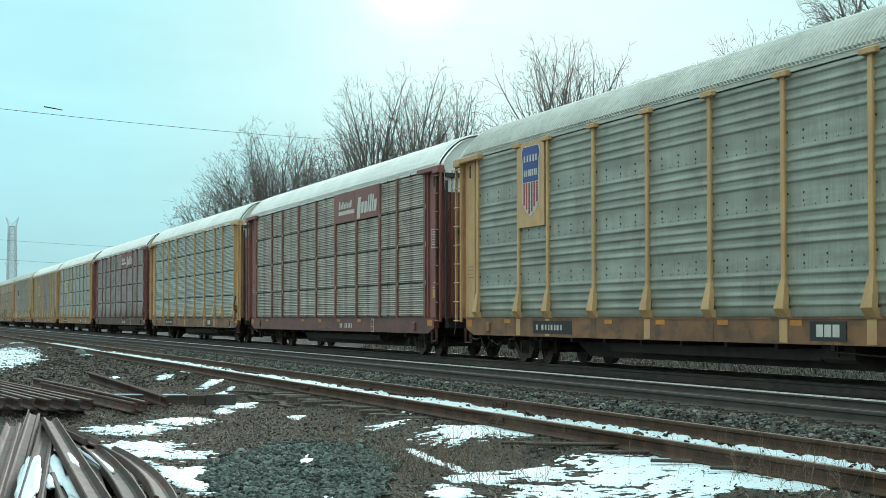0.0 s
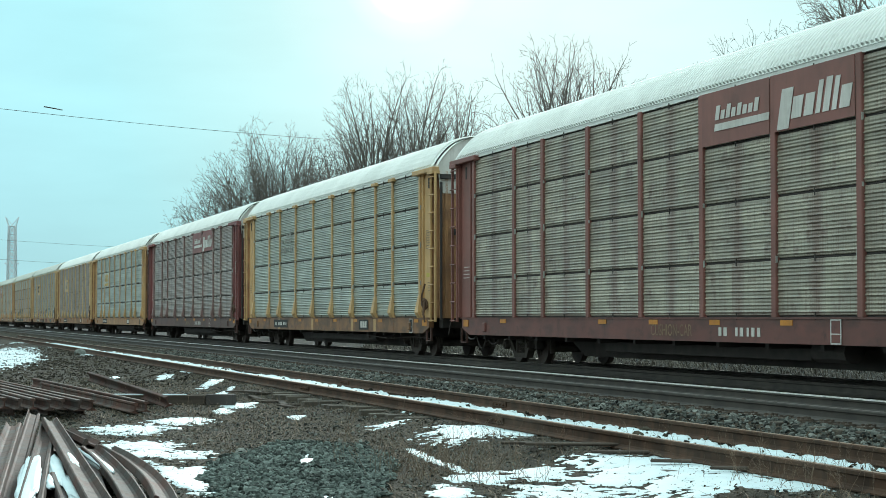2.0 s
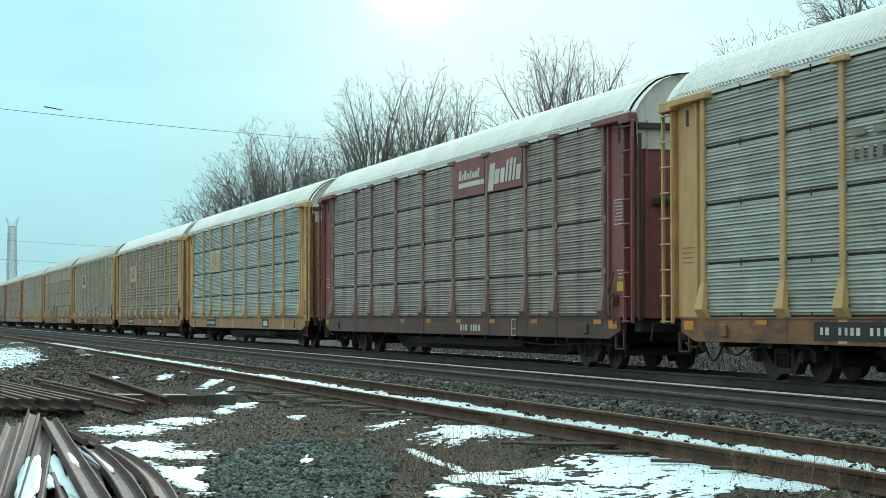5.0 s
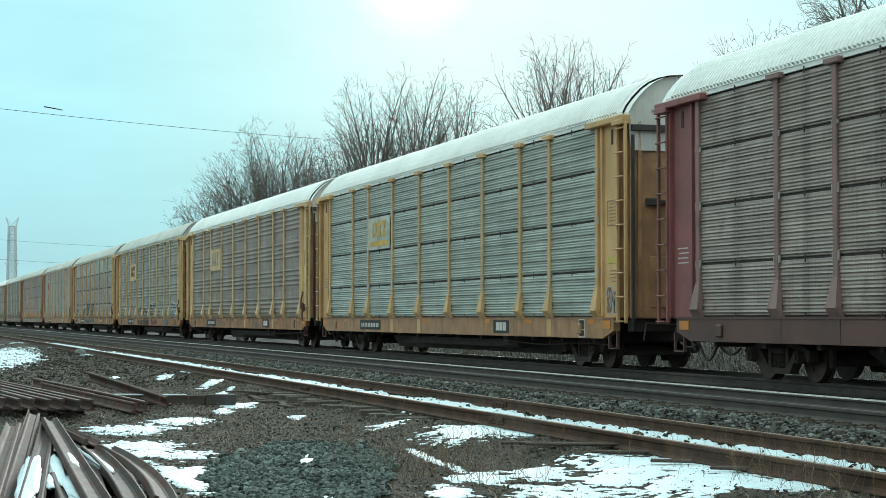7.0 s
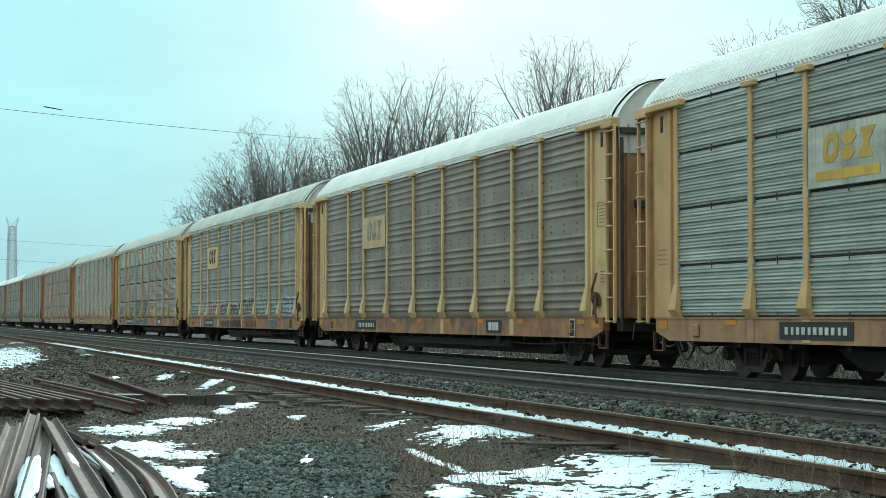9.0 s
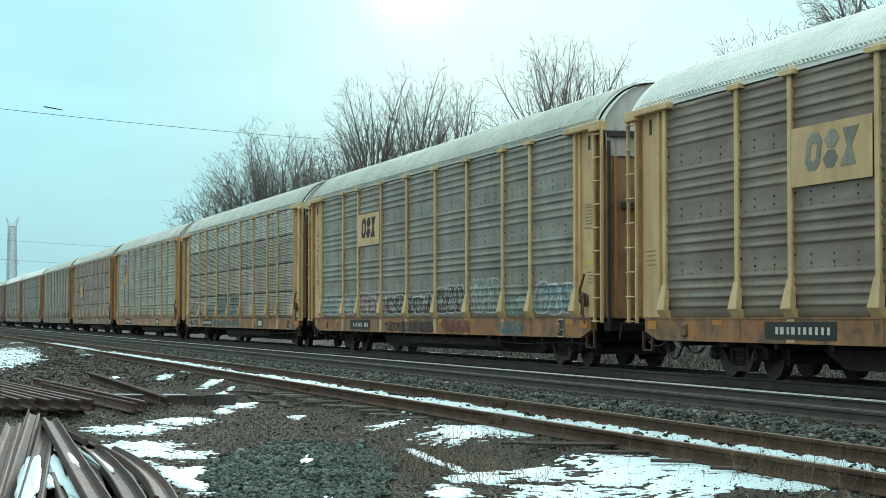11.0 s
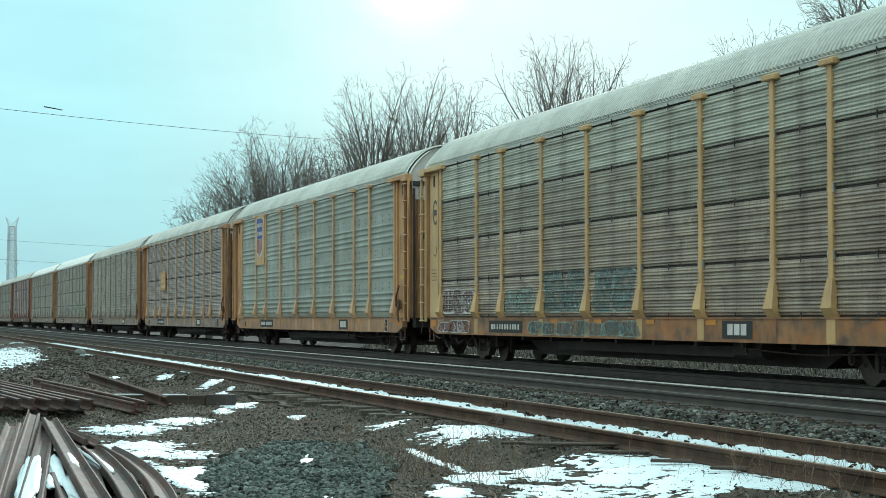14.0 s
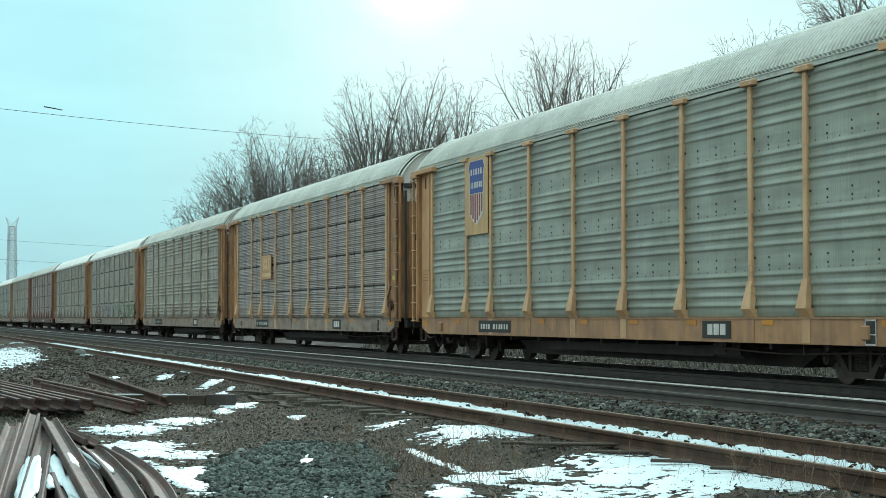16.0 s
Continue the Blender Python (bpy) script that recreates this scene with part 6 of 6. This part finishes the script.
def tree(x, y, height, fork, width, limbs, seed, label, droop=0.0, thick=0.085, bush=0.8):
    """Bare tree: a trunk that forks low into a fan of rising limbs under a domed outline."""
    rng = np.random.default_rng(seed)
    holder = tagged(new("bare_tree"), label, "tree", group="bare trees behind the tracks")
    holder.location = (x, y, ground_z(x, y) - 0.1)
    out = []
    p = np.array((0.0, 0.0, 0.0))
    for k in range(6):
        q = p + (rng.normal(0, 0.05), rng.normal(0, 0.05), fork / 6)
        out.append((*p, *q, thick * (2.6 - 0.12 * k), thick * (2.48 - 0.12 * k), -1))
        p = q
    for i in range(limbs):
        u = math.sqrt((i + 0.6) / limbs)
        a = 2.39996 * i + rng.normal(0, 0.25)
        tip = np.array((width * u * math.cos(a), width * u * math.sin(a), (height - fork) * math.sqrt(max(1 - (0.86 * u) ** 2, 0.05)) * rng.uniform(0.90, 0.98) - droop * u))
        length = np.linalg.norm(tip)
        v = tip / length + (0.22 * math.cos(a) * u, 0.22 * math.sin(a) * u, -0.10 * u)
        limb(rng, out, p - (0, 0, rng.uniform(0, 0.25) * fork), v / np.linalg.norm(v), length * 0.97, thick * rng.uniform(0.75, 1.2), 0, bush)
    segs = np.array(out)
    for nm, keep, sides in (("trunk", segs[:, 8] < 0, 8), ("crown", segs[:, 8] >= 0, 3)):
        g = segs[keep]
        p, q = g[:, 0:3], g[:, 3:6]
        e = q - p
        e /= np.linalg.norm(e, axis=1, keepdims=True)
        ref = np.where(np.abs(e[:, 2:3]) > 0.8, (1.0, 0, 0), (0, 0, 1.0))
        u = np.cross(e, ref)
        u /= np.linalg.norm(u, axis=1, keepdims=True)
        w = np.cross(e, u)
        rings = []
        for c, rr in ((p - e * g[:, 6:7] * 0.4, g[:, 6:7]), (q, g[:, 7:8])):
            for k in range(sides):
                an = 2 * math.pi * k / sides
                rings.append(c + rr * (u * math.cos(an) + w * math.sin(an)))
        verts = np.stack(rings, 1).reshape(-1, 3)
        base = np.arange(len(g))[:, None] * 2 * sides
        faces = np.concatenate([base + np.array((k, (k + 1) % sides, sides + (k + 1) % sides, sides + k)) for k in range(sides)])
        ob = new(nm, pydata(nm, verts.tolist(), faces.tolist(), BARK))
        ob.parent = holder


TREE_LABELS = {1: "broad leafless tree with dense grey branches", 2: "tall leafless tree with upright grey branches", 3: "open leafless tree with thin forked branches"}
for i, (tx, ty, top, fork, wide, limbs, sort, droop) in enumerate((
        (-108.9, 22.0, 14.0, 5.6, 5.12, 46, 1, 0.5),
        (-107.4, 19.6, 11.9, 5.5, 3.74, 26, 1, 0.5),
        (-105.5, 23.8, 12.8, 6.9, 1.86, 20, 1, 0.2),
        (-108.6, 18.0, 9.9, 5.4, 2.07, 15, 1, 0.3),
        (-95.9, 24.6, 15.4, 7.9, 1.08, 15, 2, 0.0),
        (-95.1, 23.7, 13.2, 7.5, 2.56, 19, 2, 0.8),
        (-93.4, 26.3, 15.3, 8.3, 1.88, 22, 2, 0.2),
        (-92.9, 28.0, 14.7, 8.8, 2.37, 23, 2, 0.6),
        (-96.3, 22.8, 11.9, 6.8, 1.58, 13, 2, 0.2),
        (-91.5, 28.9, 12.5, 9.2, 1.61, 10, 2, 0.4),
        (-84.8, 30.1, 16.6, 9.8, 3.74, 22, 3, 2.0),
        (-83.6, 30.5, 16.2, 9.9, 1.05, 11, 3, 0.1),
        (-82.2, 31.3, 15.8, 10.1, 2.46, 25, 3, 0.9),
        (-84.0, 40.5, 16.8, 11.9, 1.90, 24, 3, 0.2),
        (-66.0, 37.8, 16.6, 12.8, 5.23, 58, 2, 2.2),
        (-65.4, 39.8, 17.9, 11.5, 6.45, 26, 2, 3.4),
        (-66.3, 36.6, 15.4, 12.5, 2.34, 30, 2, 0.6),
)):
    rise = ground_z(tx, ty) + 0.55
    tree(tx, ty, top - rise, fork - rise, wide, limbs, 100 + i, TREE_LABELS[sort] + " beyond the tracks", droop, 0.085 if sort < 3 else 0.062, (0, 0.92, 0.82, 0.70)[sort])

# ---------------------------------------------------------------- pylon and wires


def pylon():
    x, y, top = -532.5, 33.1, 29.03
    p = tagged(new("lattice_pylon"), "tall galvanised steel lattice power pylon", "power pylon")
    p.location = (x, y, -0.5)
    h = top + 0.5
    yaw = math.atan2(math.sin(YAW), -math.cos(YAW))
    p.rotation_euler = (0, 0, yaw)
    body = h - 2.6
    bm = bmesh.new()

    def half(z):
        return 1.35 - 0.45 * (z / body) if z > 8 else 1.4 + 0.6 * (1 - z / 8)

    lv = np.linspace(0, body, 13)
    for a in (-1, 1):
        for b in (-1, 1):
            for z0, z1 in zip(lv, lv[1:]):
                add_tube(bm, (a * half(z0), b * half(z0), z0), (a * half(z1), b * half(z1), z1), 0.16, None, 4)
    part("legs", bm, GALV, p)
    bm = bmesh.new()
    for z0, z1 in zip(lv, lv[1:]):
        for s in (-1, 1):
            for u, v in ((-1, 1), (1, -1)):
                add_tube(bm, (s * half(z0), u * half(z0), z0), (s * half(z1), v * half(z1), z1), 0.10, None, 4)
                add_tube(bm, (u * half(z0), s * half(z0), z0), (v * half(z1), s * half(z1), z1), 0.10, None, 4)
            add_tube(bm, (s * half(z1), -half(z1), z1), (s * half(z1), half(z1), z1), 0.10, None, 4)
            add_tube(bm, (-half(z1), s * half(z1), z1), (half(z1), s * half(z1), z1), 0.10, None, 4)
    part("bracing", bm, GALV, p)
    bm = bmesh.new()
    w = half(body)
    for s in (-1, 1):
        for b in (-1, 1):
            add_tube(bm, (b * w, s * w, body), (0, s * 1.9, h), 0.10, None, 4)
        add_tube(bm, (0, -s * 0.3, body), (0, s * 1.9, h), 0.08, None, 4)
        add_tube(bm, (0, s * w, body * 0.60), (0, s * 1.9, body * 0.60 + 0.6), 0.16, None, 4)
    part("earth_wire_peaks", bm, GALV, p)


pylon()


def wire(name, p, q, sag, r, label):
    p, q = Vector(p), Vector(q)
    n = 24
    pts = [p.lerp(q, i / n) - Vector((0, 0, sag * 4 * (i / n) * (1 - i / n))) for i in range(n + 1)]
    ob = new(name, mesh_of(name, sweep(bmesh.new(), [(r * math.cos(a), r * math.sin(a)) for a in (0, 1.257, 2.513, 3.77, 5.027)], pts), WIRE))
    return tagged(ob, label, "cable")


wire("overhead_cable", (-65.13, -8.64, 9.31), (-116.54, 29.06, 12.34), 0.3, 0.012, "dark overhead cable crossing the sky")
bm = bmesh.new()
c0, c1 = Vector((-95.30, 7.44, 11.59)), Vector((-96.78, 8.45, 11.61))
add_tube(bm, c0, c1, 0.035, 0.028, 6)
tagged(new("cable_splice", mesh_of("cable_splice", bm, WIRE)), "dark splice sleeve on the overhead cable", "cable")
wire("power_line", (-519.71, 5.78, 23.89), (-541.01, 145.28, 21.08), 2.0, 0.032, "thin power line far off near the pylon")
wire("power_line", (-519.71, 5.78, 18.48), (-541.01, 145.28, 16.03), 2.0, 0.032, "thin power line far off near the pylon")

# ---------------------------------------------------------------- motion of the train
TRAVEL = ((0.0, 0.0), (0.5, 6.78), (1.0, 14.06), (1.5, 20.83), (2.0, 28.10), (2.5, 34.98), (3.0, 42.27), (3.5, 48.98), (4.0, 56.10), (4.5, 63.1), (5.0, 70.1), (5.5, 77.1), (6.0, 84.1),
          (6.5, 91.08), (7.0, 98.42), (7.5, 105.16), (8.0, 112.40), (8.5, 119.05), (9.0, 126.14), (9.5, 133.1), (10.0, 140.0), (10.5, 146.95), (11.0, 153.9),
          (11.5, 160.81), (12.0, 168.09), (12.5, 174.84), (13.0, 182.04), (13.5, 188.58), (14.0, 195.93), (14.5, 202.54), (15.0, 209.58), (15.5, 216.27), (16.0, 223.49))


def gone(t):
    return float(np.interp(t, [a for a, _ in TRAVEL], [b for _, b in TRAVEL]))


def motions():
    for car, lead in CARS:
        walk(car, [(t, pose(x - lead, 15.25, 0.0)) for t, x in TRAVEL])
    steps = [k / 30 for k in range(481)]
    for w, at in WHEELS:
        walk(w, [(t, pose(at, 0, WHEEL_R, 0, math.degrees(gone(t) / WHEEL_R) % 360, 0)) for t in steps])


motions()
